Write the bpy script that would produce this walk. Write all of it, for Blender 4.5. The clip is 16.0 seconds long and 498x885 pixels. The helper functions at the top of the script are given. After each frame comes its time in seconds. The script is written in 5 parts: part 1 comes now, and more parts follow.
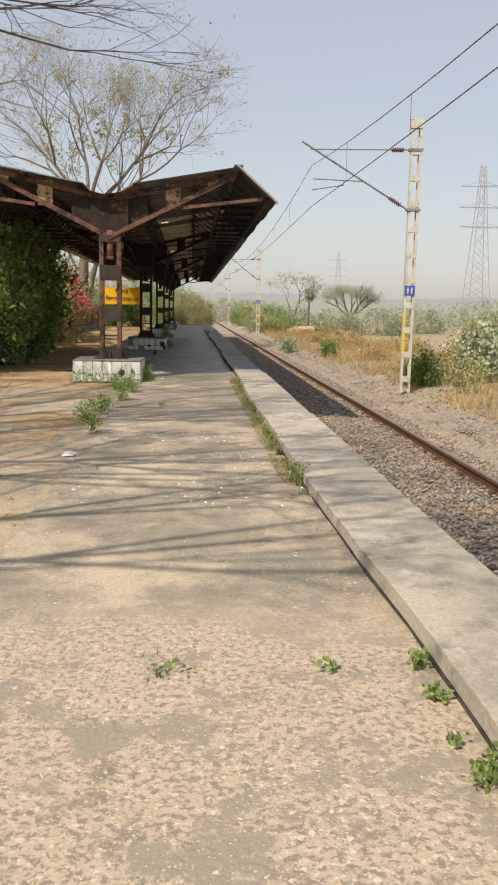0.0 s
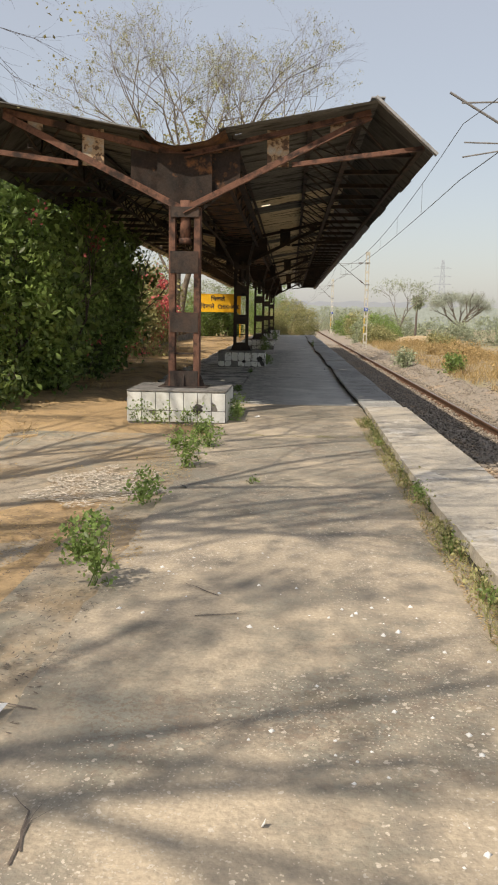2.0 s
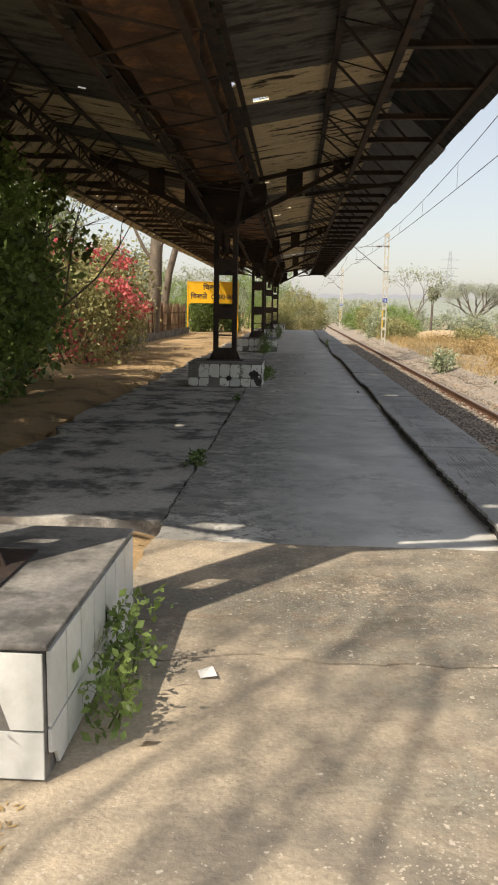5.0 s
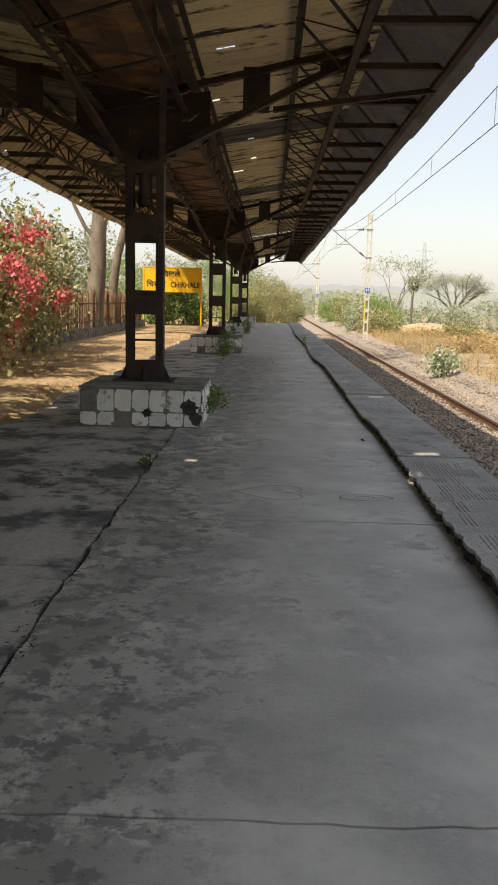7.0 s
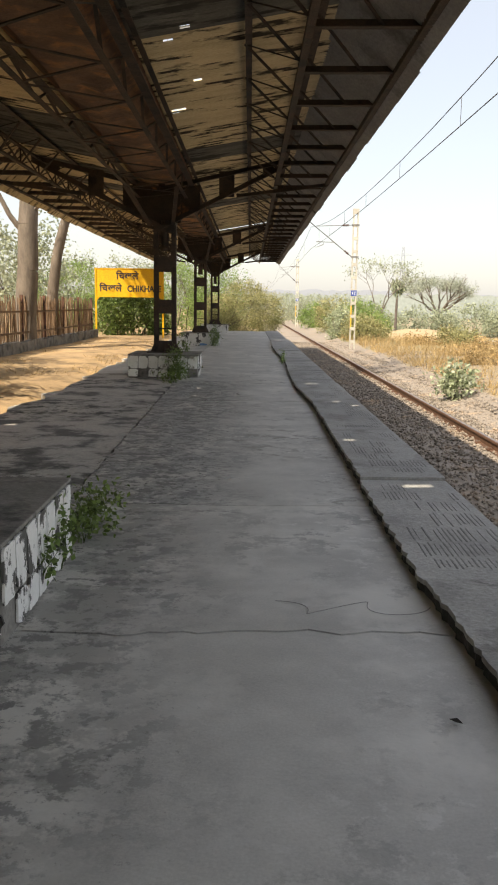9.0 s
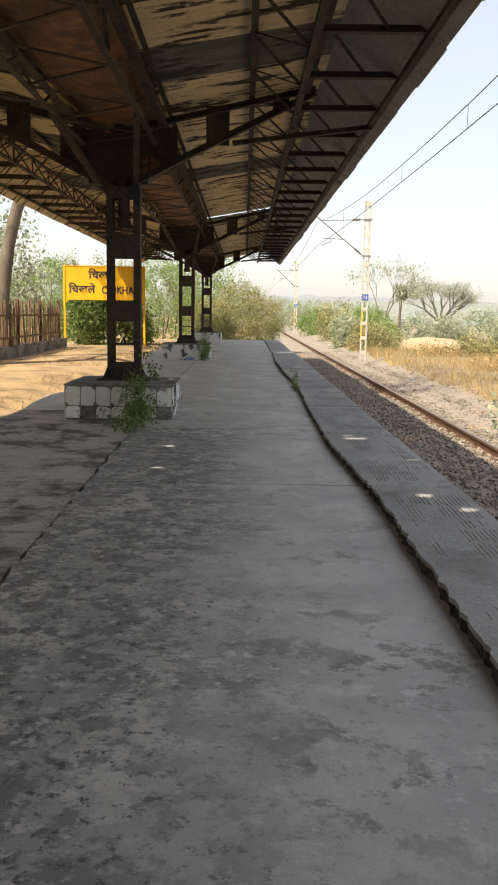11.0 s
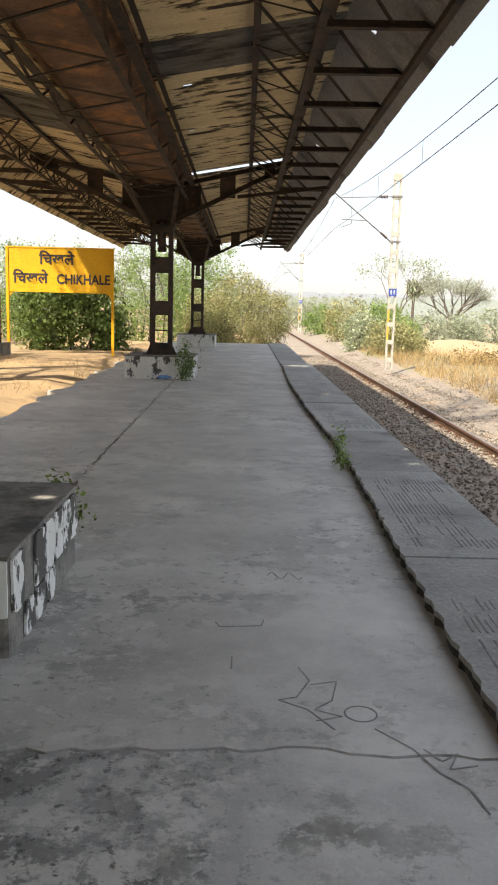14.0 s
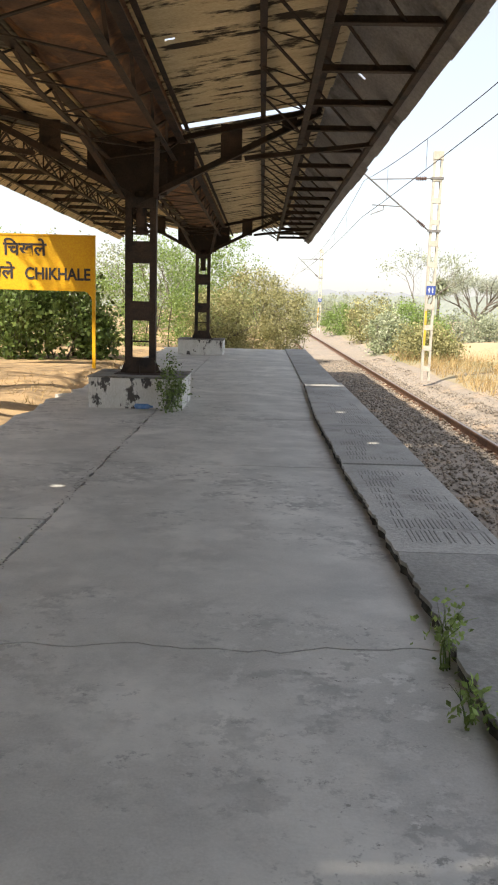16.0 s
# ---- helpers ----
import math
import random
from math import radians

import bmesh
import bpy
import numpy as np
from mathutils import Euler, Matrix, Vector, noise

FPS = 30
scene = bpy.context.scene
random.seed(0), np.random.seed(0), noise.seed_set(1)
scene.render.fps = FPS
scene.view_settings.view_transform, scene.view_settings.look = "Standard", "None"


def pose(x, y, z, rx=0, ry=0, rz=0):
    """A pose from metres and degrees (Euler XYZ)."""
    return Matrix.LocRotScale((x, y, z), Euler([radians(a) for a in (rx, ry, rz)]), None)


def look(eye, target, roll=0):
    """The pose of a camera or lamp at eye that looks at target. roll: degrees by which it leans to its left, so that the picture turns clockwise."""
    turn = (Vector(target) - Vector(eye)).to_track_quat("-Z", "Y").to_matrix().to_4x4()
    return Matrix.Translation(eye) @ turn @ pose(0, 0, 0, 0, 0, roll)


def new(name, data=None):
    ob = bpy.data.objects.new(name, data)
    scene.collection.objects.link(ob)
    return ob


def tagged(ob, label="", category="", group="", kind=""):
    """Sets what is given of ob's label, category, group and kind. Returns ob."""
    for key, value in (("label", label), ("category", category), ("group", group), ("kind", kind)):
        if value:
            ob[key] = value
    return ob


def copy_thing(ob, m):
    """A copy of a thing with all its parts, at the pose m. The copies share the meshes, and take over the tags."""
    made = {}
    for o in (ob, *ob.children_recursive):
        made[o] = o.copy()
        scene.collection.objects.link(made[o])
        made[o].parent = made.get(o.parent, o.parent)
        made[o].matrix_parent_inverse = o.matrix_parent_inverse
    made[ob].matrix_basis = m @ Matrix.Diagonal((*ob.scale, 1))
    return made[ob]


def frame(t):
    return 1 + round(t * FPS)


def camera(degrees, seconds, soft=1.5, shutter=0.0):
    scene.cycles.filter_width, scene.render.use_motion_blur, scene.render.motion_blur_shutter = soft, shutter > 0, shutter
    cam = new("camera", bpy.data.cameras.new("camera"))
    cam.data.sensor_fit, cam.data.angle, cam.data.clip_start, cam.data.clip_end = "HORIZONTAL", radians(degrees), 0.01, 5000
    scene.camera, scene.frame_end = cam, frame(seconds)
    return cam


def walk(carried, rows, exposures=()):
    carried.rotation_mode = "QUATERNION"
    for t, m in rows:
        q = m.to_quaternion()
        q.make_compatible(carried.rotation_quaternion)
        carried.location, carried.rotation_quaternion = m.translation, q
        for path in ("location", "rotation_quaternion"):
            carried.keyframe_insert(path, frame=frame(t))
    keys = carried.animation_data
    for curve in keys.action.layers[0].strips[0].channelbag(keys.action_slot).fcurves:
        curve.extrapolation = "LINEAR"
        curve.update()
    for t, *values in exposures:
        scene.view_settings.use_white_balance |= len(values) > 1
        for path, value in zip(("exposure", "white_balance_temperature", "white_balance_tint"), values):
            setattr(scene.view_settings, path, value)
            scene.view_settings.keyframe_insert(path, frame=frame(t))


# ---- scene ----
cam = camera(33.52, 16.0, soft=2.0)
# seconds, x, y, z, yaw, pitch, roll
ROWS = [
    (0.0, 0.053, 1.198, 1.304, -3.90, -9.19, -1.02),
    (0.5, 0.011, 2.432, 1.289, -3.33, -9.38, -1.26),
    (1.0, 0.036, 3.657, 1.277, -2.82, -9.33, -1.30),
    (1.5, 0.012, 4.906, 1.286, 1.83, -8.79, -0.99),
    (2.0, -0.082, 6.059, 1.262, 2.91, -8.71, -0.99),
    (2.5, -0.068, 7.291, 1.258, 3.04, -8.83, -1.04),
    (3.0, -0.025, 8.554, 1.265, 2.97, -8.74, -1.02),
    (3.5, -0.010, 9.796, 1.239, 3.04, -8.69, -1.01),
    (4.0, -0.065, 11.028, 1.214, 2.75, -9.01, -1.10),
    (4.2, -0.129, 11.545, 1.217, 3.25, -9.24, -0.97),
    (6.3, -0.238, 17.253, 1.241, 2.71, -8.89, -1.23),
    (6.5, -0.223, 17.741, 1.231, 2.46, -8.68, -1.32),
    (7.0, -0.100, 18.964, 1.222, 1.47, -9.83, -1.30),
    (7.5, -0.057, 20.229, 1.218, 0.93, -9.52, -1.00),
    (8.0, 0.027, 21.442, 1.211, 0.43, -9.49, -0.84),
    (8.5, 0.075, 22.720, 1.219, 0.44, -9.64, -0.70),
    (9.0, 0.130, 23.963, 1.208, 0.07, -9.42, -0.73),
    (9.2, 0.132, 24.420, 1.205, -0.20, -9.64, -0.74),
    (11.3, 0.040, 29.552, 1.190, -0.29, -8.89, -1.03),
    (11.5, 0.051, 30.007, 1.189, -0.30, -8.83, -1.01),
    (12.0, 0.075, 31.064, 1.195, -0.44, -8.94, -0.82),
    (12.5, 0.127, 32.110, 1.205, -0.44, -9.00, -0.79),
    (13.0, 0.139, 33.117, 1.195, -0.63, -9.35, -1.00),
    (13.5, 0.086, 34.132, 1.208, -0.36, -9.11, -1.23),
    (14.0, 0.046, 35.095, 1.219, -0.28, -9.29, -1.47),
    (14.5, 0.036, 36.035, 1.214, -0.12, -9.21, -1.42),
    (15.0, 0.037, 36.988, 1.221, 0.10, -9.36, -1.34),
    (15.5, 0.069, 37.946, 1.246, 0.50, -9.28, -1.40),
    (16.0, 0.141, 38.934, 1.284, 0.89, -9.47, -1.58),
]
walk(cam, [(t, pose(x, y, z, 90 + pitch, roll, yaw)) for t, x, y, z, yaw, pitch, roll in ROWS],
     exposures=[(0.0, 0.7, 6900, 11.0), (2.0, 0.68, 6900, 11.0), (2.9, 0.6, 6900, 11.0), (3.5, 0.86, 6900, 11.0), (4.1, 0.76, 6900, 11.0), (6.5, 1.36, 7100, 11.5), (7.0, 1.17, 7100, 11.5), (7.5, 1.27, 7100, 11.5), (8.0, 1.1, 7100, 11.5), (8.5, 1.28, 7100, 11.5), (9.1, 1.32, 7100, 11.5), (11.4, 1.34, 7000, 11.5), (12.9, 1.12, 7000, 11.5), (14.0, 1.5, 6800, 11.0), (16.0, 1.5, 6800, 11.0)])

# ---- world and sun ----
SUN = Vector((-0.53, -0.67, 1.0)).normalized()
world = bpy.data.worlds.new("sky")
scene.world = world
world.use_nodes = True
wn = world.node_tree.nodes
sky = wn.new("ShaderNodeTexSky")
sky.sky_type, sky.sun_disc = "NISHITA", False
sky.sun_elevation, sky.sun_rotation = math.asin(SUN.z), radians(218)
sky.air_density, sky.dust_density, sky.ozone_density = 1.2, 1.5, 2.0
veil = wn.new("ShaderNodeMix")  # thin even dust haze over the whole sky
veil.data_type = "RGBA"
veil.inputs[0].default_value = 0.7
veil.inputs[7].default_value = (2.36, 2.42, 2.63, 1)
wn["Background"].inputs[1].default_value = 0.132
world.node_tree.links.new(sky.outputs[0], veil.inputs[6])
world.node_tree.links.new(veil.outputs[2], wn["Background"].inputs[0])
sun_data = bpy.data.lights.new("sun", "SUN")
sun_data.energy, sun_data.angle, sun_data.color = 3.1, radians(0.6), (1.0, 0.93, 0.82)
sun = new("sun", sun_data)
sun.matrix_basis = look(SUN * 50, (0, 0, 0))


# ---- materials ----
def mat(name, c1, c2, scale=6.0, rough=0.85, bump=0.15, fine=70.0, c3=None, s3=0.9, lim3=(0.52, 0.68), metal=0.0,
        island=0.0, rnd=0.0, stretch=(1, 1, 1), emit=None, spec=0.4, trans=0.0, grain=0.35):
    m = bpy.data.materials.new(name)
    m.use_nodes = True
    n, l = m.node_tree.nodes, m.node_tree.links
    b = n["Principled BSDF"]
    b.inputs["Roughness"].default_value = rough
    b.inputs["Metallic"].default_value = metal
    b.inputs["Specular IOR Level"].default_value = spec
    geo = n.new("ShaderNodeNewGeometry")
    mp = n.new("ShaderNodeMapping")
    mp.inputs["Scale"].default_value = stretch
    l.new(geo.outputs["Position"], mp.inputs[0])

    def noi(s, d=4.0, r=0.6):
        t = n.new("ShaderNodeTexNoise")
        t.inputs["Scale"].default_value, t.inputs["Detail"].default_value, t.inputs["Roughness"].default_value = s, d, r
        l.new(mp.outputs[0], t.inputs["Vector"])
        return t.outputs["Fac"]

    def ramp(src, lo, hi):
        r = n.new("ShaderNodeMapRange")
        r.inputs[1].default_value, r.inputs[2].default_value = lo, hi
        l.new(src, r.inputs[0])
        return r.outputs[0]

    def mix(fac, a, c, mode="MIX"):
        x = n.new("ShaderNodeMix")
        x.data_type, x.blend_type = "RGBA", mode
        for sock, v in ((x.inputs[0], fac), (x.inputs[6], a), (x.inputs[7], c)):
            if isinstance(v, (int, float)):
                sock.default_value = v
            elif isinstance(v, tuple):
                sock.default_value = (*v, 1)
            else:
                l.new(v, sock)
        return x.outputs[2]

    col = mix(ramp(noi(scale), 0.35, 0.65), c1, c2)
    col = mix(grain, col, mix(ramp(noi(fine, 3), 0.3, 0.7), (0.25, 0.25, 0.25), (0.75, 0.75, 0.75)), "OVERLAY")
    if c3:
        col = mix(ramp(noi(s3, 6, 0.65), *lim3), col, c3)
    if island or rnd:
        src = geo.outputs["Random Per Island"] if island else n.new("ShaderNodeObjectInfo").outputs["Random"]
        hsv = n.new("ShaderNodeHueSaturation")
        amt = island or rnd
        l.new(ramp(src, 0, 1), hsv.inputs["Value"])
        v = n.new("ShaderNodeMapRange")
        v.inputs[3].default_value, v.inputs[4].default_value = 1 - amt, 1 + amt
        l.new(src, v.inputs[0])
        l.new(v.outputs[0], hsv.inputs["Value"])
        l.new(col, hsv.inputs["Color"])
        col = hsv.outputs[0]
    l.new(col, b.inputs["Base Color"])
    if trans:
        tr = n.new("ShaderNodeBsdfTranslucent")
        l.new(col, tr.inputs[0])
        ms = n.new("ShaderNodeMixShader")
        ms.inputs[0].default_value = trans
        l.new(b.outputs[0], ms.inputs[1])
        l.new(tr.outputs[0], ms.inputs[2])
        l.new(ms.outputs[0], n["Material Output"].inputs[0])
    if bump:
        bp = n.new("ShaderNodeBump")
        bp.inputs["Strength"].default_value, bp.inputs["Distance"].default_value = bump, 0.02
        l.new(noi(fine * 0.6, 5), bp.inputs["Height"])
        l.new(bp.outputs[0], b.inputs["Normal"])
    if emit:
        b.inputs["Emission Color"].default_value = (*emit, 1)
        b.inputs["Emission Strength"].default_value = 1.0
    return m


def chips(m, size, share, color):
    """Pale aggregate chips strewn through a concrete material."""
    n, l = m.node_tree.nodes, m.node_tree.links
    b = n["Principled BSDF"]
    vor = n.new("ShaderNodeTexVoronoi")
    vor.inputs["Scale"].default_value = size
    geo = n.new("ShaderNodeNewGeometry")
    jag, mix = n.new("ShaderNodeTexNoise"), n.new("ShaderNodeVectorMath")
    jag.inputs["Scale"].default_value = size * 1.6
    mix.operation = "MULTIPLY_ADD"
    mix.inputs[1].default_value = (0.9 / size,) * 3
    l.new(geo.outputs["Position"], jag.inputs["Vector"])
    l.new(jag.outputs["Color"], mix.inputs[0])
    l.new(geo.outputs["Position"], mix.inputs[2])
    l.new(mix.outputs[0], vor.inputs["Vector"])
    near = n.new("ShaderNodeMath")
    near.operation = "LESS_THAN"
    near.inputs[1].default_value = 0.24
    l.new(vor.outputs["Distance"], near.inputs[0])
    sep = n.new("ShaderNodeSeparateColor")
    l.new(vor.outputs["Color"], sep.inputs[0])
    pick = n.new("ShaderNodeMath")
    pick.operation = "LESS_THAN"
    l.new(sep.outputs[0], pick.inputs[0])
    big = n.new("ShaderNodeTexNoise")
    big.inputs["Scale"].default_value, big.inputs["Detail"].default_value = 0.9, 5
    l.new(geo.outputs["Position"], big.inputs["Vector"])
    rng = n.new("ShaderNodeMapRange")
    rng.inputs[1].default_value, rng.inputs[2].default_value, rng.inputs[4].default_value = 0.42, 0.66, share
    l.new(big.outputs[0], rng.inputs[0])
    l.new(rng.outputs[0], pick.inputs[1])
    both = n.new("ShaderNodeMath")
    both.operation = "MULTIPLY"
    l.new(near.outputs[0], both.inputs[0])
    l.new(pick.outputs[0], both.inputs[1])
    x = n.new("ShaderNodeMix")
    x.data_type = "RGBA"
    l.new(both.outputs[0], x.inputs[0])
    l.new(b.inputs["Base Color"].links[0].from_socket, x.inputs[6])
    x.inputs[7].default_value = (*color, 1)
    l.new(x.outputs[2], b.inputs["Base Color"])
    return m


def wear(m, color, cover, size, strip=None):
    """Dark lichen and dirt specks in ragged patches, all over or along one strip of the slabs."""
    n, l = m.node_tree.nodes, m.node_tree.links
    b = n["Principled BSDF"]
    geo = n.new("ShaderNodeNewGeometry")
    facs = []
    for s, lo, hi in ((size, cover, cover + 0.05), (0.55, 0.45, 0.6)):
        t, r = n.new("ShaderNodeTexNoise"), n.new("ShaderNodeMapRange")
        t.inputs["Scale"].default_value, t.inputs["Detail"].default_value, t.inputs["Roughness"].default_value = s, 8, 0.72
        r.inputs[1].default_value, r.inputs[2].default_value = lo, hi
        l.new(geo.outputs["Position"], t.inputs["Vector"])
        l.new(t.outputs["Fac"], r.inputs[0])
        facs.append(r.outputs[0])
    if strip:
        sep, wob, add, r = n.new("ShaderNodeSeparateXYZ"), n.new("ShaderNodeTexNoise"), n.new("ShaderNodeMath"), n.new("ShaderNodeMapRange")
        wob.inputs["Scale"].default_value, wob.inputs["Detail"].default_value = 1.3, 6
        l.new(geo.outputs["Position"], sep.inputs[0])
        l.new(geo.outputs["Position"], wob.inputs["Vector"])
        l.new(sep.outputs[strip[2] if len(strip) > 2 else 0], add.inputs[0])
        l.new(wob.outputs["Fac"], add.inputs[1])
        r.inputs[1].default_value, r.inputs[2].default_value = strip[0] + 0.5, strip[1] + 0.5
        l.new(add.outputs[0], r.inputs[0])
        facs[1] = r.outputs[0]
    both = n.new("ShaderNodeMath")
    both.operation = "MULTIPLY"
    l.new(facs[0], both.inputs[0])
    l.new(facs[1], both.inputs[1])
    x = n.new("ShaderNodeMix")
    x.data_type = "RGBA"
    l.new(both.outputs[0], x.inputs[0])
    l.new(b.inputs["Base Color"].links[0].from_socket, x.inputs[6])
    x.inputs[7].default_value = (*color, 1)
    l.new(x.outputs[2], b.inputs["Base Color"])
    return m


M = {}
M["apron"] = chips(mat("apron_concrete", (0.45, 0.368, 0.265), (0.34, 0.285, 0.21), 1.1, 0.9, 0.45, 60, (0.20, 0.175, 0.14), 1.6, (0.5, 0.66)), 48, 0.8, (0.50, 0.43, 0.33))
wear(M["apron"], (0.19, 0.165, 0.13), 0.5, 7.5)
wear(M["apron"], (0.27, 0.245, 0.185), 0.47, 2.3)
wear(M["apron"], (0.28, 0.21, 0.15), 0.52, 15)
# greyer worn patches, partly tree shadow put into the concrete's colour
wear(M["apron"], (0.24, 0.225, 0.18), 0.46, 3.6)
wear(M["apron"], (0.17, 0.15, 0.11), 0.55, 2.0)
wear(M["apron"], (0.21, 0.17, 0.125), 0.5, 44)
# bare aggregate where the skim has worn off at the platform's start
wear(M["apron"], (0.43, 0.345, 0.25), 0.42, 3.2, (4.75, 4.35, 1))
wear(M["apron"], (0.24, 0.195, 0.145), 0.5, 34, (4.75, 4.3, 1))
wear(M["apron"], (0.54, 0.465, 0.365), 0.56, 40, (4.75, 4.3, 1))
wear(M["apron"], (0.27, 0.235, 0.18), 0.52, 2.6, (4.75, 4.3, 1))
chips(M["apron"], 30, 0.45, (0.54, 0.47, 0.375))
chips(M["apron"], 75, 0.9, (0.50, 0.43, 0.34))
M["apron_soiled"] = wear(mat("soiled_apron_concrete", (0.42, 0.345, 0.25), (0.32, 0.27, 0.2), 1.1, 0.95, 0.5, 60, (0.33, 0.245, 0.15), 0.9, (0.44, 0.58)), (0.2, 0.16, 0.11), 0.5, 9)
wear(M["apron_soiled"], (0.27, 0.245, 0.185), 0.47, 2.3)
chips(M["apron_soiled"], 48, 0.6, (0.50, 0.43, 0.33))
M["cement"] = wear(mat("platform_cement", (0.57, 0.555, 0.505), (0.425, 0.414, 0.378), 2.1, 0.6, 0.07, 110, (0.66, 0.64, 0.58), 1.2, (0.5, 0.66), spec=0.5, grain=0.16), (0.34, 0.33, 0.30), 0.53, 3.4)
wear(M["cement"], (0.18, 0.172, 0.15), 0.6, 19)
M["lichen"] = wear(mat("lichened_cement", (0.57, 0.555, 0.505), (0.425, 0.414, 0.378), 2.1, 0.6, 0.1, 110, (0.64, 0.62, 0.56), 1.2, (0.5, 0.66), spec=0.5, grain=0.16), (0.24, 0.225, 0.19), 0.53, 3.4)
wear(M["lichen"], (0.34, 0.338, 0.318), 0.45, 2.6, (0.2, -0.45))
wear(M["lichen"], (0.20, 0.198, 0.186), 0.48, 6.0, (0.2, -0.4))
wear(M["lichen"], (0.095, 0.092, 0.085), 0.55, 20, (0.3, -0.3))
wear(M["lichen"], (0.56, 0.548, 0.505), 0.56, 14, (0.2, -0.5))
for m in ("cement", "lichen"):
    wear(M[m], (0.62, 0.605, 0.56), 0.54, 8)
    wear(M[m], (0.30, 0.292, 0.268), 0.57, 11)
M["cement_edge"] = wear(mat("edge_stained_cement", (0.57, 0.555, 0.505), (0.425, 0.414, 0.378), 2.1, 0.6, 0.08, 110, (0.66, 0.64, 0.58), 1.2, (0.5, 0.66), spec=0.5, grain=0.16), (0.34, 0.33, 0.30), 0.53, 3.4)
wear(M["cement_edge"], (0.62, 0.605, 0.56), 0.54, 8)
wear(M["cement_edge"], (0.33, 0.32, 0.29), 0.46, 3.0, (0.0, -0.6))
wear(M["cement_edge"], (0.21, 0.205, 0.19), 0.51, 8.0, (0.05, -0.55))
wear(M["cement_edge"], (0.09, 0.086, 0.078), 0.60, 24, (0.2, -0.7))
M["cement_dirty"] = wear(mat("stained_cement", (0.50, 0.475, 0.425), (0.37, 0.35, 0.315), 2.2, 0.85, 0.3, 40, (0.14, 0.135, 0.125), 2.2, (0.5, 0.6)), (0.08, 0.077, 0.07), 0.52, 5.5)
M["coping_plain"] = mat("worn_coping_concrete", (0.47, 0.41, 0.32), (0.34, 0.305, 0.25), 1.8, 0.9, 0.4, 55, (0.24, 0.22, 0.19), 2.2, (0.5, 0.66), rnd=0.12)
wear(M["coping_plain"], (0.60, 0.56, 0.49), 0.53, 2.6)
wear(M["coping_plain"], (0.19, 0.17, 0.14), 0.56, 7)
# the coping's shade under the canopy is put into this greyer copy
M["coping_grey"] = wear(mat("shaded_coping_concrete", (0.38, 0.37, 0.34), (0.29, 0.283, 0.262), 1.8, 0.9, 0.35, 55, (0.2, 0.195, 0.18), 2.2, (0.5, 0.66), rnd=0.1), (0.15, 0.145, 0.13), 0.54, 5)
M["coping"] = mat("coping_concrete", (0.40, 0.39, 0.36), (0.30, 0.293, 0.272), 1.8, 0.85, 0.35, 55, (0.22, 0.21, 0.19), 2.2, (0.55, 0.7), rnd=0.12)
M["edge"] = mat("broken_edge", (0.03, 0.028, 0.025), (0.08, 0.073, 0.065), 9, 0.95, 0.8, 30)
M["soil"] = mat("dry_soil", (0.48, 0.325, 0.165), (0.38, 0.265, 0.145), 0.8, 0.95, 0.5, 40, (0.22, 0.155, 0.085), 1.4, (0.48, 0.62))
M["field"] = mat("dry_field", (0.34, 0.265, 0.165), (0.27, 0.225, 0.145), 0.25, 0.95, 0.5, 30, (0.24, 0.23, 0.12), 0.08, (0.5, 0.62))
M["ballast"] = mat("ballast_stone", (0.295, 0.245, 0.19), (0.215, 0.185, 0.15), 12, 0.9, 0.4, 60, (0.38, 0.28, 0.185), 1.2, (0.55, 0.7), island=0.45)
M["rail"] = mat("rail_steel", (0.12, 0.066, 0.042), (0.18, 0.098, 0.058), 8, 0.7, 0.2, 60, metal=0.3)
M["railtop"] = mat("rail_running_top", (0.36, 0.31, 0.27), (0.28, 0.22, 0.18), 10, 0.45, 0.05, 60, metal=0.8)
M["sleeper"] = mat("sleeper_concrete", (0.33, 0.29, 0.24), (0.25, 0.2, 0.16), 5, 0.9, 0.3)
M["steel"] = mat("sooty_steel", (0.050, 0.042, 0.037), (0.085, 0.058, 0.045), 7, 0.7, 0.3, 60, (0.032, 0.030, 0.029), 3.5, (0.5, 0.6), spec=0.15)
M["rust"] = mat("bright_rust", (0.195, 0.10, 0.068), (0.12, 0.066, 0.048), 8, 0.85, 0.3, 70, (0.04, 0.03, 0.026), 4.0, (0.5, 0.62), spec=0.2)
M["peel"] = mat("peeling_plate", (0.36, 0.33, 0.27), (0.45, 0.24, 0.07), 9, 0.8, 0.4, 60, (0.10, 0.06, 0.04), 9.0, (0.5, 0.56))
M["sheet_in"] = mat("aged_roof_sheet", (0.68, 0.58, 0.385), (0.54, 0.45, 0.29), 1.4, 0.85, 0.15, 40, (0.05, 0.04, 0.03), 1.6, (0.53, 0.6), stretch=(0.8, 3.5, 1))
M["sheet_out"] = mat("grey_roof_sheet", (0.33, 0.33, 0.33), (0.25, 0.25, 0.25), 1.5, 0.7, 0.12, 40, (0.09, 0.085, 0.08), 1.2, (0.55, 0.7))
M["sheet_dark"] = mat("dark_roof_sheet", (0.165, 0.163, 0.148), (0.10, 0.099, 0.092), 1.4, 0.85, 0.15, 40, (0.045, 0.043, 0.04), 1.6, (0.5, 0.6), stretch=(0.8, 3.5, 1))
M["sheet_black"] = mat("blackish_roof_sheet", (0.085, 0.083, 0.078), (0.055, 0.054, 0.051), 1.4, 0.85, 0.15, 40, (0.03, 0.029, 0.028), 1.6, (0.5, 0.6), stretch=(0.8, 3.5, 1))
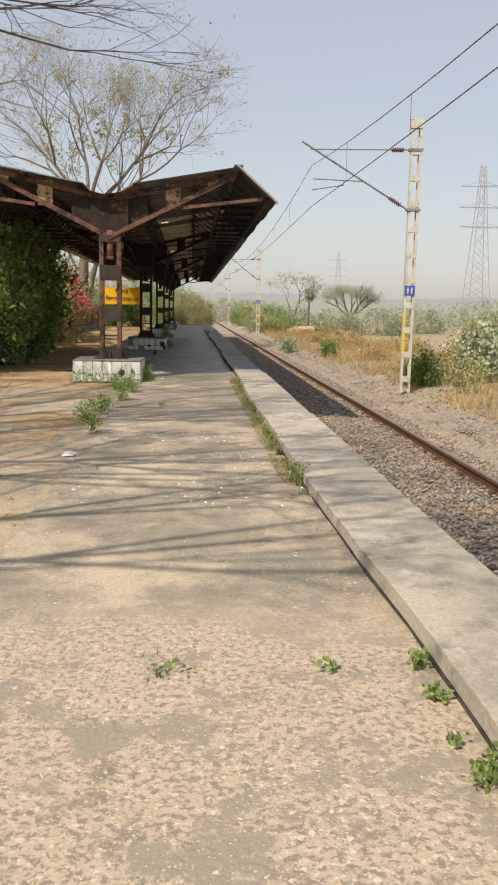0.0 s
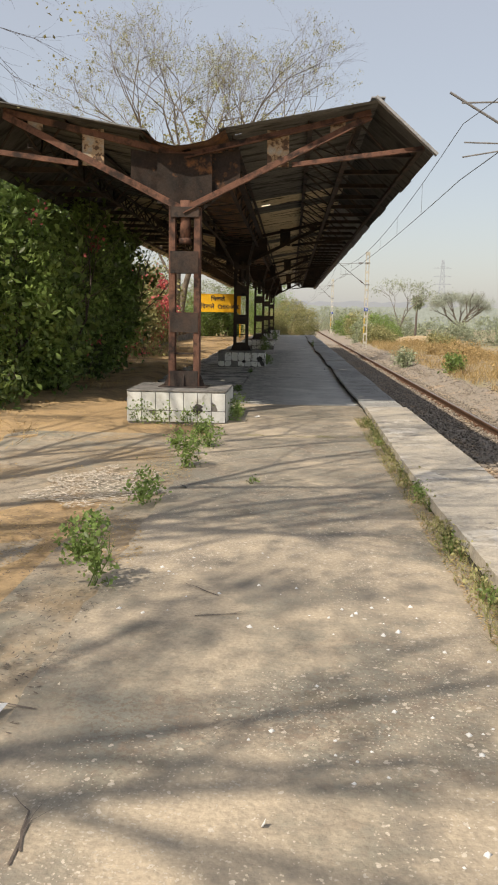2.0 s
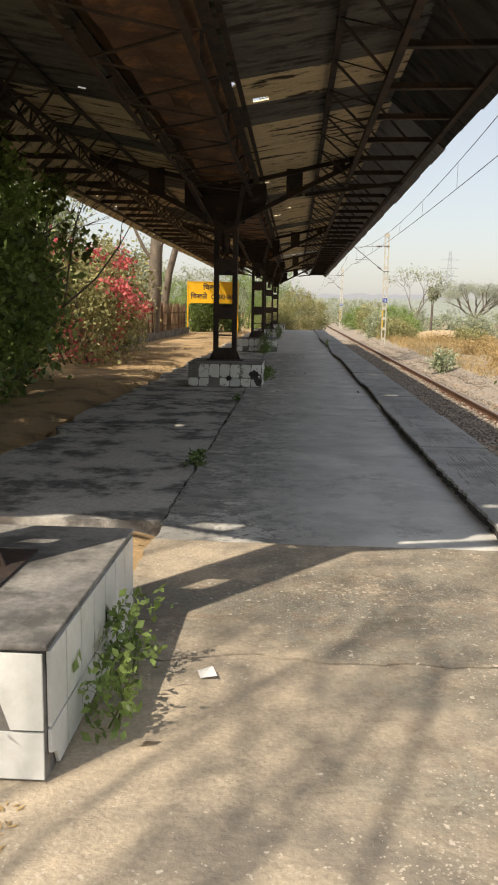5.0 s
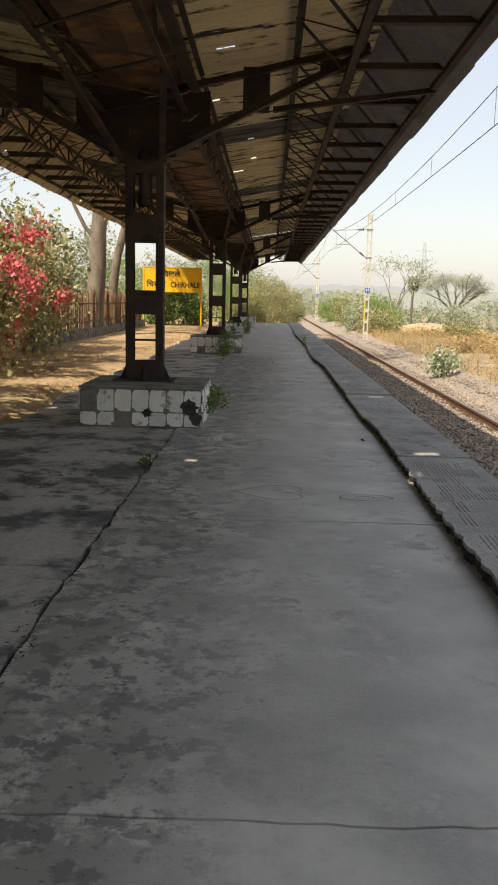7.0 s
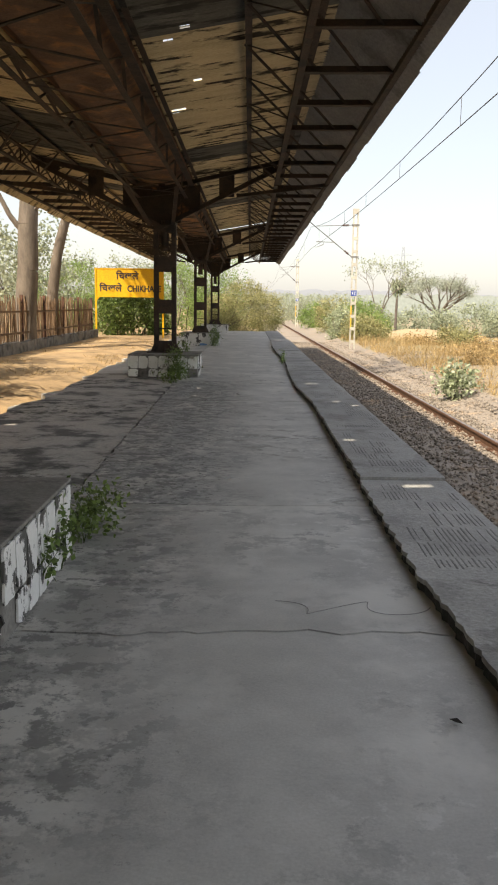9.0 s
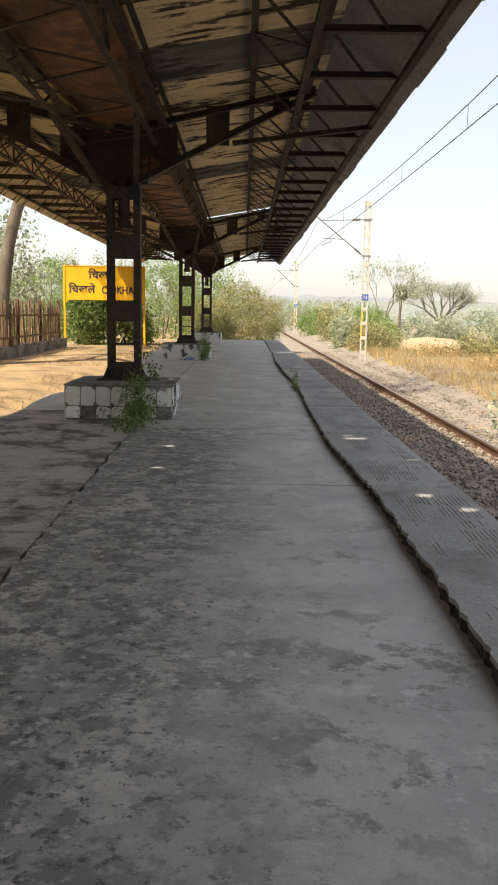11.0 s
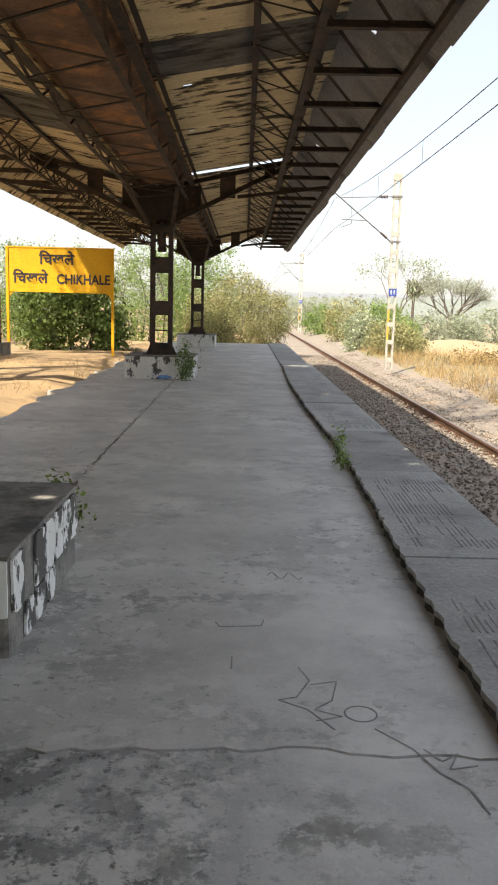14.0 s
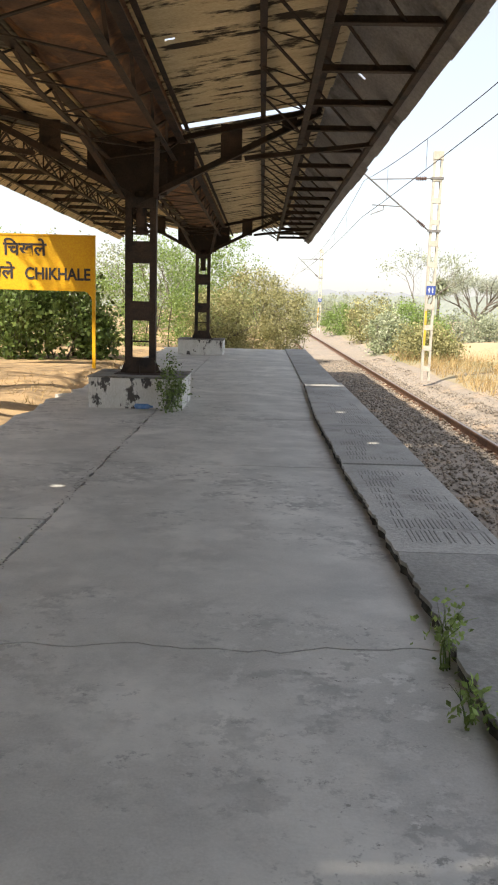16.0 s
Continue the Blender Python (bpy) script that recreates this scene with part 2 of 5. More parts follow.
M["sooty"] = mat("soot_black_plate", (0.034, 0.029, 0.026), (0.052, 0.038, 0.031), 6, 0.8, 0.3, 60, (0.20, 0.095, 0.045), 3.4, (0.60, 0.70), spec=0.05)
M["gutter"] = mat("rusted_gutter", (0.20, 0.115, 0.068), (0.10, 0.06, 0.042), 3, 0.85, 0.5, 40, (0.34, 0.16, 0.065), 3.2, (0.52, 0.66))
M["tile"] = mat("white_glazed_tile", (0.76, 0.76, 0.72), (0.66, 0.66, 0.6), 5, 0.3, 0.05, 40, (0.36, 0.34, 0.28), 4.5, (0.6, 0.7), rnd=0.08)
M["tile_worn"] = wear(mat("worn_white_tile", (0.80, 0.80, 0.75), (0.72, 0.71, 0.63), 5, 0.45, 0.15, 40, (0.30, 0.28, 0.22), 7.5, (0.57, 0.64), rnd=0.12), (0.10, 0.095, 0.085), 0.62, 26)
M["flake"] = mat("peeling_glaze", (0.82, 0.81, 0.78), (0.74, 0.73, 0.69), 5, 0.8, 0.3, 50, (0.10, 0.095, 0.085), 8, (0.52, 0.55), stretch=(1, 1, 0.7))
M["render"] = mat("plinth_cement", (0.28, 0.26, 0.23), (0.19, 0.18, 0.16), 4, 0.9, 0.4, 45, (0.1, 0.095, 0.085), 3, (0.5, 0.62))
M["limewash"] = mat("flaking_whitewash", (0.70, 0.69, 0.65), (0.6, 0.59, 0.54), 5, 0.85, 0.3, 50, (0.09, 0.085, 0.08), 5.5, (0.555, 0.59), stretch=(1, 1, 0.55))
M["yellow"] = mat("sign_yellow", (0.78, 0.43, 0.01), (0.70, 0.37, 0.01), 2, 0.5, 0.05, 40)
M["black"] = mat("sign_black", (0.03, 0.028, 0.03), (0.05, 0.04, 0.04), 8, 0.6, 0.0)
M["mastpaint"] = mat("mast_grey_paint", (0.56, 0.53, 0.44), (0.45, 0.42, 0.35), 3, 0.6, 0.1, 40, (0.3, 0.2, 0.12), 4, (0.6, 0.72))
M["mastyellow"] = mat("mast_yellow_paint", (0.72, 0.46, 0.05), (0.62, 0.38, 0.05), 4, 0.6, 0.1)
M["wire"] = mat("copper_wire", (0.09, 0.082, 0.078), (0.11, 0.10, 0.09), 3, 0.8, 0.0, spec=0.1)
M["insul"] = mat("brown_porcelain", (0.09, 0.05, 0.04), (0.12, 0.07, 0.05), 8, 0.25, 0.0)
M["tube"] = mat("galvanised_tube", (0.30, 0.29, 0.28), (0.22, 0.21, 0.2), 4, 0.5, 0.05, metal=0.4)
M["blue"] = mat("blue_plate", (0.05, 0.09, 0.36), (0.06, 0.1, 0.3), 4, 0.4, 0.0)
M["white"] = mat("white_paint", (0.78, 0.78, 0.78), (0.7, 0.7, 0.7), 5, 0.5, 0.0)
M["pale"] = mat("fence_pale", (0.17, 0.105, 0.06), (0.26, 0.17, 0.10), 9, 0.9, 0.3, 60, rnd=0.3)
M["bark"] = mat("grey_bark", (0.21, 0.17, 0.13), (0.13, 0.105, 0.08), 5, 0.95, 0.7, 40, stretch=(1, 1, 0.3))
M["twig"] = mat("bare_twig", (0.20, 0.17, 0.14), (0.14, 0.12, 0.10), 5, 0.95, 0.1)
M["darkbark"] = mat("dark_bark", (0.10, 0.08, 0.065), (0.15, 0.12, 0.1), 5, 0.95, 0.4)
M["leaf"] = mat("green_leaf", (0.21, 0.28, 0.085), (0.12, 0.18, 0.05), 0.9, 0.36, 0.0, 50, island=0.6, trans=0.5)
M["leaf_dry"] = mat("olive_leaf", (0.37, 0.34, 0.16), (0.28, 0.28, 0.115), 0.9, 0.7, 0.0, 50, island=0.45, trans=0.3)
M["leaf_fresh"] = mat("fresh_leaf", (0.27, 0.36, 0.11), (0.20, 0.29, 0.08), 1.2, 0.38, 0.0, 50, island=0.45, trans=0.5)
# distance haze is put into these two leaf colours, paler than the leaves
M["leaf_far"] = mat("haze_paled_leaf", (0.36, 0.385, 0.26), (0.29, 0.325, 0.215), 0.3, 0.8, 0.0, 50, island=0.35, trans=0.3)
M["leaf_acacia"] = mat("haze_paled_acacia_leaf", (0.42, 0.44, 0.35), (0.34, 0.37, 0.29), 0.3, 0.8, 0.0, 50, island=0.25, trans=0.3)
M["leaf_pale"] = mat("pale_leaf", (0.46, 0.48, 0.34), (0.28, 0.34, 0.17), 1.5, 0.6, 0.0, 50, island=0.4, trans=0.3)
M["bract"] = mat("pink_bract", (0.62, 0.10, 0.14), (0.72, 0.22, 0.20), 2, 0.6, 0.0, 50, island=0.3, trans=0.4)
M["straw"] = mat("dry_grass", (0.50, 0.36, 0.17), (0.36, 0.25, 0.11), 1, 0.9, 0.0, 50, island=0.4, trans=0.3)
M["sand"] = mat("pale_sand", (0.46, 0.34, 0.195), (0.38, 0.28, 0.16), 0.7, 0.95, 0.2, 30)
# hills, woods and far pylons: the haze is painted as pale colour and glow
M["haze_hill"] = mat("haze_glow_hill", (0.16, 0.17, 0.185), (0.16, 0.17, 0.185), 0.01, 1.0, 0.0, 1, emit=(0.15, 0.157, 0.168))
M["haze_wood"] = mat("haze_glow_wood", (0.2, 0.22, 0.2), (0.2, 0.22, 0.2), 0.05, 1.0, 0.0, 1, emit=(0.11, 0.12, 0.105))
M["chip"] = mat("pale_stone_chip", (0.60, 0.53, 0.43), (0.48, 0.41, 0.32), 20, 0.9, 0.0, 60, island=0.25)
M["haze_steel"] = mat("haze_glow_steel", (0.2, 0.2, 0.2), (0.2, 0.2, 0.2), 1, 1.0, 0.0, 1, emit=(0.10, 0.103, 0.107))
M["scratch"] = mat("dark_scratch", (0.21, 0.205, 0.19), (0.36, 0.35, 0.325), 14, 0.9, 0.0, 80)
M["groove"] = mat("groove_shade", (0.17, 0.166, 0.154), (0.27, 0.263, 0.242), 9, 0.95, 0.2, 60)
M["paper"] = mat("white_litter", (0.75, 0.74, 0.72), (0.6, 0.6, 0.58), 20, 0.8, 0.1)
M["plastic"] = mat("blue_plastic", (0.08, 0.22, 0.5), (0.2, 0.35, 0.6), 20, 0.3, 0.0)


# ---- building helpers ----
class Geo:
    def __init__(self):
        self.v, self.f, self.smooth = [], [], False

    def add(self, verts, faces):
        k = len(self.v)
        self.v += [tuple(p) for p in verts]
        self.f += [tuple(i + k for i in f) for f in faces]

    def box(self, x0, y0, z0, x1, y1, z1):
        self.add([(x, y, z) for z in (z0, z1) for y in (y0, y1) for x in (x0, x1)],
                 [(0, 2, 3, 1), (4, 5, 7, 6), (0, 1, 5, 4), (2, 6, 7, 3), (0, 4, 6, 2), (1, 3, 7, 5)])
        return self

    def bar(self, p, q, w, h, up=(0, 0, 1)):
        p, q = Vector(p), Vector(q)
        d = (q - p).normalized()
        s = d.cross(Vector(up))
        s = s.normalized() if s.length > 1e-4 else Vector((1, 0, 0))
        u = s.cross(d)
        self.add([e + s * a * w / 2 + u * b * h / 2 for e in (p, q) for a, b in ((-1, -1), (1, -1), (1, 1), (-1, 1))],
                 [(3, 2, 1, 0), (4, 5, 6, 7), (0, 1, 5, 4), (1, 2, 6, 5), (2, 3, 7, 6), (3, 0, 4, 7)])
        return self

    def angle(self, p, q, w, t, up=(0, 0, 1)):
        """An L section: one leg flat, one upright."""
        p, q = Vector(p), Vector(q)
        d = (q - p).normalized()
        s = d.cross(Vector(up)).normalized()
        u = s.cross(d)
        ring = [(0, 0), (w, 0), (w, t), (t, t), (t, w), (0, w)]
        self.add([e + s * a + u * b for e in (p, q) for a, b in ring],
                 [tuple(range(5, -1, -1)), tuple(range(6, 12))] + [(i, (i + 1) % 6, (i + 1) % 6 + 6, i + 6) for i in range(6)])
        return self

    def tube(self, p, q, r0, r1, n=6, caps=True):
        p, q = Vector(p), Vector(q)
        d = (q - p).normalized()
        s = d.orthogonal().normalized()
        u = d.cross(s)
        ring = [(math.cos(2 * math.pi * i / n), math.sin(2 * math.pi * i / n)) for i in range(n)]
        self.add([e + (s * a + u * b) * r for e, r in ((p, r0), (q, r1)) for a, b in ring],
                 [(i, (i + 1) % n, (i + 1) % n + n, i + n) for i in range(n)] + ([tuple(range(n - 1, -1, -1)), tuple(range(n, 2 * n))] if caps else []))
        return self

    def slab(self, outline, z0, z1):
        n = len(outline)
        self.add([(x, y, z) for z in (z0, z1) for x, y in outline],
                 [tuple(range(n - 1, -1, -1)), tuple(range(n, 2 * n))] + [(i, (i + 1) % n, (i + 1) % n + n, i + n) for i in range(n)])
        return self

    def mesh(self, name, material):
        me = bpy.data.meshes.new(name)
        me.from_pydata(self.v, [], self.f)
        for m in material if isinstance(material, (list, tuple)) else [material]:
            me.materials.append(m)
        if self.smooth:
            me.polygons.foreach_set("use_smooth", [True] * len(me.polygons))
        me.update()
        return me


def part(name, geo, material, parent=None, label=""):
    ob = new(name, geo if isinstance(geo, bpy.types.Mesh) else geo.mesh(name, material))
    if parent:
        ob.parent = parent
    if label:
        tagged(ob, label)
    return ob


def thing(name, label, category, group="", at=(0, 0, 0)):
    ob = new(name)
    ob.location = at
    return tagged(ob, label, category, group)


def soften(ob, width, segments=2):
    """Rounds the edges of a mesh for good."""
    bm = bmesh.new()
    bm.from_mesh(ob.data)
    bmesh.ops.bevel(bm, geom=list(bm.edges), offset=width, segments=segments, affect="EDGES", profile=0.6)
    bm.to_mesh(ob.data)
    bm.free()
    return ob


rng = np.random.default_rng(7)


def leaves(name, blobs, count, size, material, parent=None, clumps=60, spread=0.22, shell=0.55, flat=0.0, label="", long=1.7):
    """Many small folded leaves in clumps through ellipsoids (x, y, z, rx, ry, rz)."""
    w = np.array([b[3] * b[4] * b[5] for b in blobs]) ** 0.67
    pick = rng.choice(len(blobs), clumps, p=w / w.sum())
    B = np.array(blobs)[pick]
    d = rng.normal(size=(clumps, 3))
    d /= np.linalg.norm(d, axis=1)[:, None]
    r = shell + (1.08 - shell) * rng.random(clumps) ** 0.7
    cen = B[:, :3] + d * B[:, 3:] * r[:, None]
    which = rng.integers(0, clumps, count)
    scale = spread * (0.5 + rng.random(clumps))
    pos = cen[which] + rng.normal(size=(count, 3)) * scale[which][:, None]
    a = rng.normal(size=(count, 3))
    a[:, 2] = a[:, 2] * (1 - flat) - 0.15
    a /= np.linalg.norm(a, axis=1)[:, None]
    c = rng.normal(size=(count, 3))
    c -= (c * a).sum(1)[:, None] * a
    c /= np.linalg.norm(c, axis=1)[:, None] + 1e-9
    up = np.cross(a, c)
    L = size * (0.6 + 0.8 * rng.random(count))[:, None]
    W = L / long / 2
    V = np.stack([pos, pos + a * L * 0.5 + c * W + up * W * 0.3, pos + a * L, pos + a * L * 0.5 - c * W + up * W * 0.3], 1).reshape(-1, 3)
    k = np.arange(count)[:, None] * 4
    F = np.concatenate([k + [0, 1, 2], k + [0, 2, 3]])
    me = bpy.data.meshes.new(name)
    me.vertices.add(len(V))
    me.vertices.foreach_set("co", V.astype(np.float32).ravel())
    me.loops.add(F.size)
    me.loops.foreach_set("vertex_index", F.astype(np.int32).ravel())
    me.polygons.add(len(F))
    me.polygons.foreach_set("loop_start", np.arange(0, F.size, 3, dtype=np.int32))
    me.materials.append(material)
    me.update()
    return tagged(part(name, me, None, parent, label), kind="stuff" if parent else "")


def blades(name, pos, height, width, material, parent=None, lean=0.4):
    """Upright grass blades at the points given."""
    count = len(pos)
    h = height * (0.4 + 0.9 * rng.random(count))[:, None]
    a = rng.random(count) * 6.283
    s = np.stack([np.cos(a), np.sin(a), np.zeros(count)], 1) * width
    tip = rng.normal(size=(count, 3)) * lean * h
    tip[:, 2] = h[:, 0]
    V = np.stack([pos - s / 2, pos + s / 2, pos + tip], 1).reshape(-1, 3)
    me = bpy.data.meshes.new(name)
    me.from_pydata(V.tolist(), [], np.arange(count * 3).reshape(-1, 3).tolist())
    me.materials.append(material)
    me.update()
    return part(name, me, None, parent)


def grow(geo, tips, p, d, length, radius, level, rnd, bend=0.25, fork=(2, 3), droop=0.0, sides=6, ratio=0.72, wide=0.75):
    """A limb that bends, forks and thins; its ends are gathered in tips."""
    steps = 3 if level > 1 else 2
    r = radius
    for i in range(steps):
        d = (d + Vector((rnd.uniform(-1, 1), rnd.uniform(-1, 1), rnd.uniform(-0.6, 0.8) - droop)) * bend / steps * 1.6).normalized()
        q = p + d * length / steps
        r2 = r * (0.88 if level else 0.6)
        geo.tube(p, q, r, r2, max(3, sides), caps=False)
        p, r = q, r2
        if level and i and rnd.random() < 0.5:
            side = (d + Vector((rnd.uniform(-1, 1), rnd.uniform(-1, 1), rnd.uniform(-0.4, 0.6))) * wide).normalized()
            grow(geo, tips, p, side, length * ratio * 0.8, r * 0.5, level - 1, rnd, bend, fork, droop, sides - 1, ratio, wide)
    if level == 0:
        tips.append(p)
        return
    for _ in range(rnd.randint(*fork)):
        side = (d + Vector((rnd.uniform(-1, 1), rnd.uniform(-1, 1), rnd.uniform(-0.5, 0.7) - droop)) * wide).normalized()
        grow(geo, tips, p, side, length * ratio * rnd.uniform(0.8, 1.1), r * 0.72, level - 1, rnd, bend, fork, droop, sides - 1, ratio, wide)


# ---- ground ----
def smooth(a, b, v):
    v = min(1.0, max(0.0, (v - a) / (b - a)))
    return v * v * (3 - 2 * v)


def land(x, y):
    n = noise.noise(Vector((x * 0.35, y * 0.35, 0))) * 0.05 + noise.noise(Vector((x * 1.3, y * 1.3, 4))) * 0.02
    left = -0.02 + n * 0.5 - 0.45 * smooth(63.3, 67, y)
    if -1.1 < x < 1.05 and y < 63.4 or (-2.98 < x < -1.0 and 18.2 < y < 63.4):
        left = -0.10
    right = -0.99 + 0.30 * smooth(4.4, 6.2, x) + n * (2.5 if x > 5 else 0.5) - 1.9 * smooth(9, 22, x)
    f = smooth(1.0, 1.25, x)
    return left * (1 - f) + right * f


def grid(name, xs, ys, fn, mats, pick=None):
    v = [(x, y, fn(x, y)) for y in ys for x in xs]
    w = len(xs)
    f = [(j * w + i, j * w + i + 1, (j + 1) * w + i + 1, (j + 1) * w + i) for j in range(len(ys) - 1) for i in range(w - 1)]
    me = bpy.data.meshes.new(name)
    me.from_pydata(v, [], f)
    for m in mats:
        me.materials.append(m)
    if pick:
        me.polygons.foreach_set("material_index", [pick(*[sum(v[k][a] for k in q) / 4 for a in (0, 1)]) for q in f])
    me.polygons.foreach_set("use_smooth", [True] * len(f))
    me.update()
    return new(name, me)


xs = [-2500, -900, -350, -150, -70, -40, -25, -17, -12, -9.5] + [-8 + 0.35 * i for i in range(65)] + [15.5, 17, 19, 22, 26, 32, 42, 60, 100, 180, 400, 1000, 2500]
ys = [-2500, -800, -250, -90, -40, -20] + [-12 + 0.6 * i for i in range(170)] + [92, 96, 102, 110, 125, 150, 190, 260, 400, 800, 2500]
ground = grid("ground", xs, ys, land, [M["soil"], M["ballast"], M["field"]], lambda x, y: 0 if x < 1.2 else 1 if x < 5.6 else 2)
tagged(ground, "dry orange-brown earth strewn with litter, falling to dusty fields", "ground", kind="structure")

# ---- platform ----
platform = tagged(new("platform"), "old concrete railway platform of cast slabs with open joints", "platform", kind="structure")
# the cut at 18.0 is added for the canopy's shadow line
CUTS = [-12, -7.5, -3.2, 1.6, 6.8, 14.8, 16.5, 18.0, 20.75, 23.48, 26.9, 28.9, 34.5, 39.5, 45.5, 48.3, 53.3, 58.2, 63.5]
rnd = random.Random(3)


def ragged(x, y0, y1, amount, step):
    """Points up an edge that is chipped."""
    out, y = [], y0
    while y < y1 - step * 0.5:
        out.append((x + rnd.uniform(-amount, amount) * (0.3 if y == y0 else 1), y))
        y += step * rnd.uniform(0.6, 1.3)
    return out + [(x, y1)]


def bound(v):
    """The wandering joint between the walked slabs and the column strip."""
    return float(np.interp(v, [26, 42], [-0.95, -1.09]))


CRACKED = (26.9, 16.5, 37.2, 39.5, 41.9)
OPEN = {26.9: 0.008, 16.5: 0.006, 37.2: 0.006, 39.5: 0.006, 41.9: 0.006, 14.8: 0.011, 20.75: 0.006, 34.5: 0.0075, 45.5: 0.008, 48.3: 0.008}
CUTS = sorted(CUTS + [37.2, 41.9])
JOINT = {}
for c in CUTS:
    drift, pts = 0.0, []
    for i in range(33):
        drift = drift * 0.85 + rnd.uniform(-1, 1) * (0.026 if c in CRACKED else 0.009)
        u = i / 32
        pts.append((-0.95 + (0.965 + 0.95) * u, c + drift + (0.36 * (1 - u) ** 2 - 0.14 if c == 39.5 else 0)))
    JOINT[c] = pts
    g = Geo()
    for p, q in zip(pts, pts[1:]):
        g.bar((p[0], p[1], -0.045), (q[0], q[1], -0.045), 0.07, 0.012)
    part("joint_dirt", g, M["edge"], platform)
for a, b in zip(CUTS, CUTS[1:]):
    g = Geo()
    left_edge = [(x + bound(v), v) for x, v in ragged(0.0, a + 0.01, b - 0.008, 0.016, 0.12)]
    low = [(x, v + OPEN.get(a, 0.007)) for x, v in JOINT[a][1:]]
    high = [(x, v - OPEN.get(b, 0.007)) for x, v in JOINT[b][:0:-1]]
    g.slab(low + high + left_edge[::-1], -0.12, rnd.uniform(-0.004, 0.003))
    # the tan-to-grey change at 18.0 paints in the canopy's shadow line
    part("floor_slab", g, M["apron"] if b < 18.1 else M["lichen"] if a in (28.9, 34.5) else M["cement_edge"] if a < 35 else M["cement"], platform)
LEFT = [18.4, 22.6, 27.9, 33.2, 38.6, 43.7, 49.2, 54.1, 59.0, 63.5]
for a, b in zip(LEFT, LEFT[1:]):
    g = Geo()
    far = ragged(-2.6, a + 0.01, b - 0.01, 0.12, 0.4)
    near = [(x + bound(v) - 0.02, v) for x, v in ragged(0.0, a + 0.01, b - 0.01, 0.014, 0.14)]
    g.slab(near + far[::-1], -0.12, -0.012 + rnd.uniform(-0.006, 0.004))
    part("side_slab", g, M["cement_dirty"] if b < 40 else M["cement"], platform)
for a, b in ((-12, -6.1), (-6.1, -0.4), (-0.4, 4.4), (4.4, 9.3), (9.3, 14.9)):
    g = Geo()
    far = ragged(-3.1, a + 0.01, b - 0.01, 0.25, 0.4)
    near = [(-0.9, a + 0.004), (-0.9, b - 0.004)]
    g.slab(near + far[::-1], -0.115, -0.007 if b < 9.5 else -0.018)
    part("side_slab", g, M["apron_soiled"], platform)
g = Geo()
g.box(0.97, -12, -1.15, 1.43, 63.5, -0.045)
part("retaining_wall", g, M["render"], platform)
g = Geo()
g.box(-2.8, 63.5, -0.9, 1.43, 63.75, -0.03)
part("end_wall", g, M["render"], platform)
INNER = [(-12, 0.95), (4, 0.95), (6.6, 0.89), (13, 0.86), (17.5, 0.93), (22, 0.88), (26.5, 0.92), (27.5, 0.88), (34, 0.9), (36, 0.81), (38.5, 0.83), (41.5, 0.89), (43, 0.87), (45, 0.81), (48.3, 0.78), (52.4, 0.86)]


def inner_edge(v):
    return float(np.interp(v, [p[0] for p in INNER], [p[1] for p in INNER]))


y = -12.0
while y < 63.3:
    step = rnd.uniform(1.7, 2.6)
    end = min(y + step, 52.4 if y < 52.3 else 63.5)
    rough = 0.008 if y < 16 else 0.013
    top = (0.105 if y < 17 else 0.07) + rnd.uniform(-0.01, 0.01) if y < 52.3 else 0.025
    g = Geo()
    edge = [(x + inner_edge(v), v) for x, v in ragged(0.0, y + 0.006, end - 0.006, rough, 0.5 if y < 16 else 0.055)]
    g.slab([(1.46, y + 0.006), (1.46, end - 0.006)] + edge[::-1], top - (0.072 if y < 16 else 0.022), top)
    plain = y < 16.6 or rnd.random() < 0.12
    part("coping_slab", g, M["coping_plain"] if y < 16.6 else M["coping_grey"] if plain else M["coping"], platform)
    if not plain and y < 52.3:
        # dark bars on top stand for the shade inside grooves; none are cut
        g = Geo()
        row = y + 0.16
        while row < end - 0.3:
            span = rnd.uniform(0.16, 0.3)
            for i in range(19):
                x = inner_edge(row) + 0.09 + 0.0255 * i
                a = row + rnd.uniform(0, 0.05)
                b = row + span - rnd.uniform(0, 0.06)
                if x < 1.42 and noise.noise(Vector((x * 4, row * 1.6, 7))) > -0.08 and rnd.random() > 0.12:
                    g.bar((x, a, top + 0.0004), (x + 0.02 * (b - a), b, top + 0.0004), 0.007 * rnd.uniform(0.4, 1.25), 0.003)
            row += span + rnd.uniform(0.0, 0.03)
        tagged(part("anti_slip_groove", g, M["groove"], platform), kind="stuff")
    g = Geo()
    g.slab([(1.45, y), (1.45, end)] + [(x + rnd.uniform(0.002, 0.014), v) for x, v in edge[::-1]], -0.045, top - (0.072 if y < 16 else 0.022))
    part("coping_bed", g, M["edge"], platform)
    y = end

# ---- track ----
track = tagged(new("railway_track"), "single broad-gauge railway track of rusty rails on stone ballast", "railway track", kind="structure")
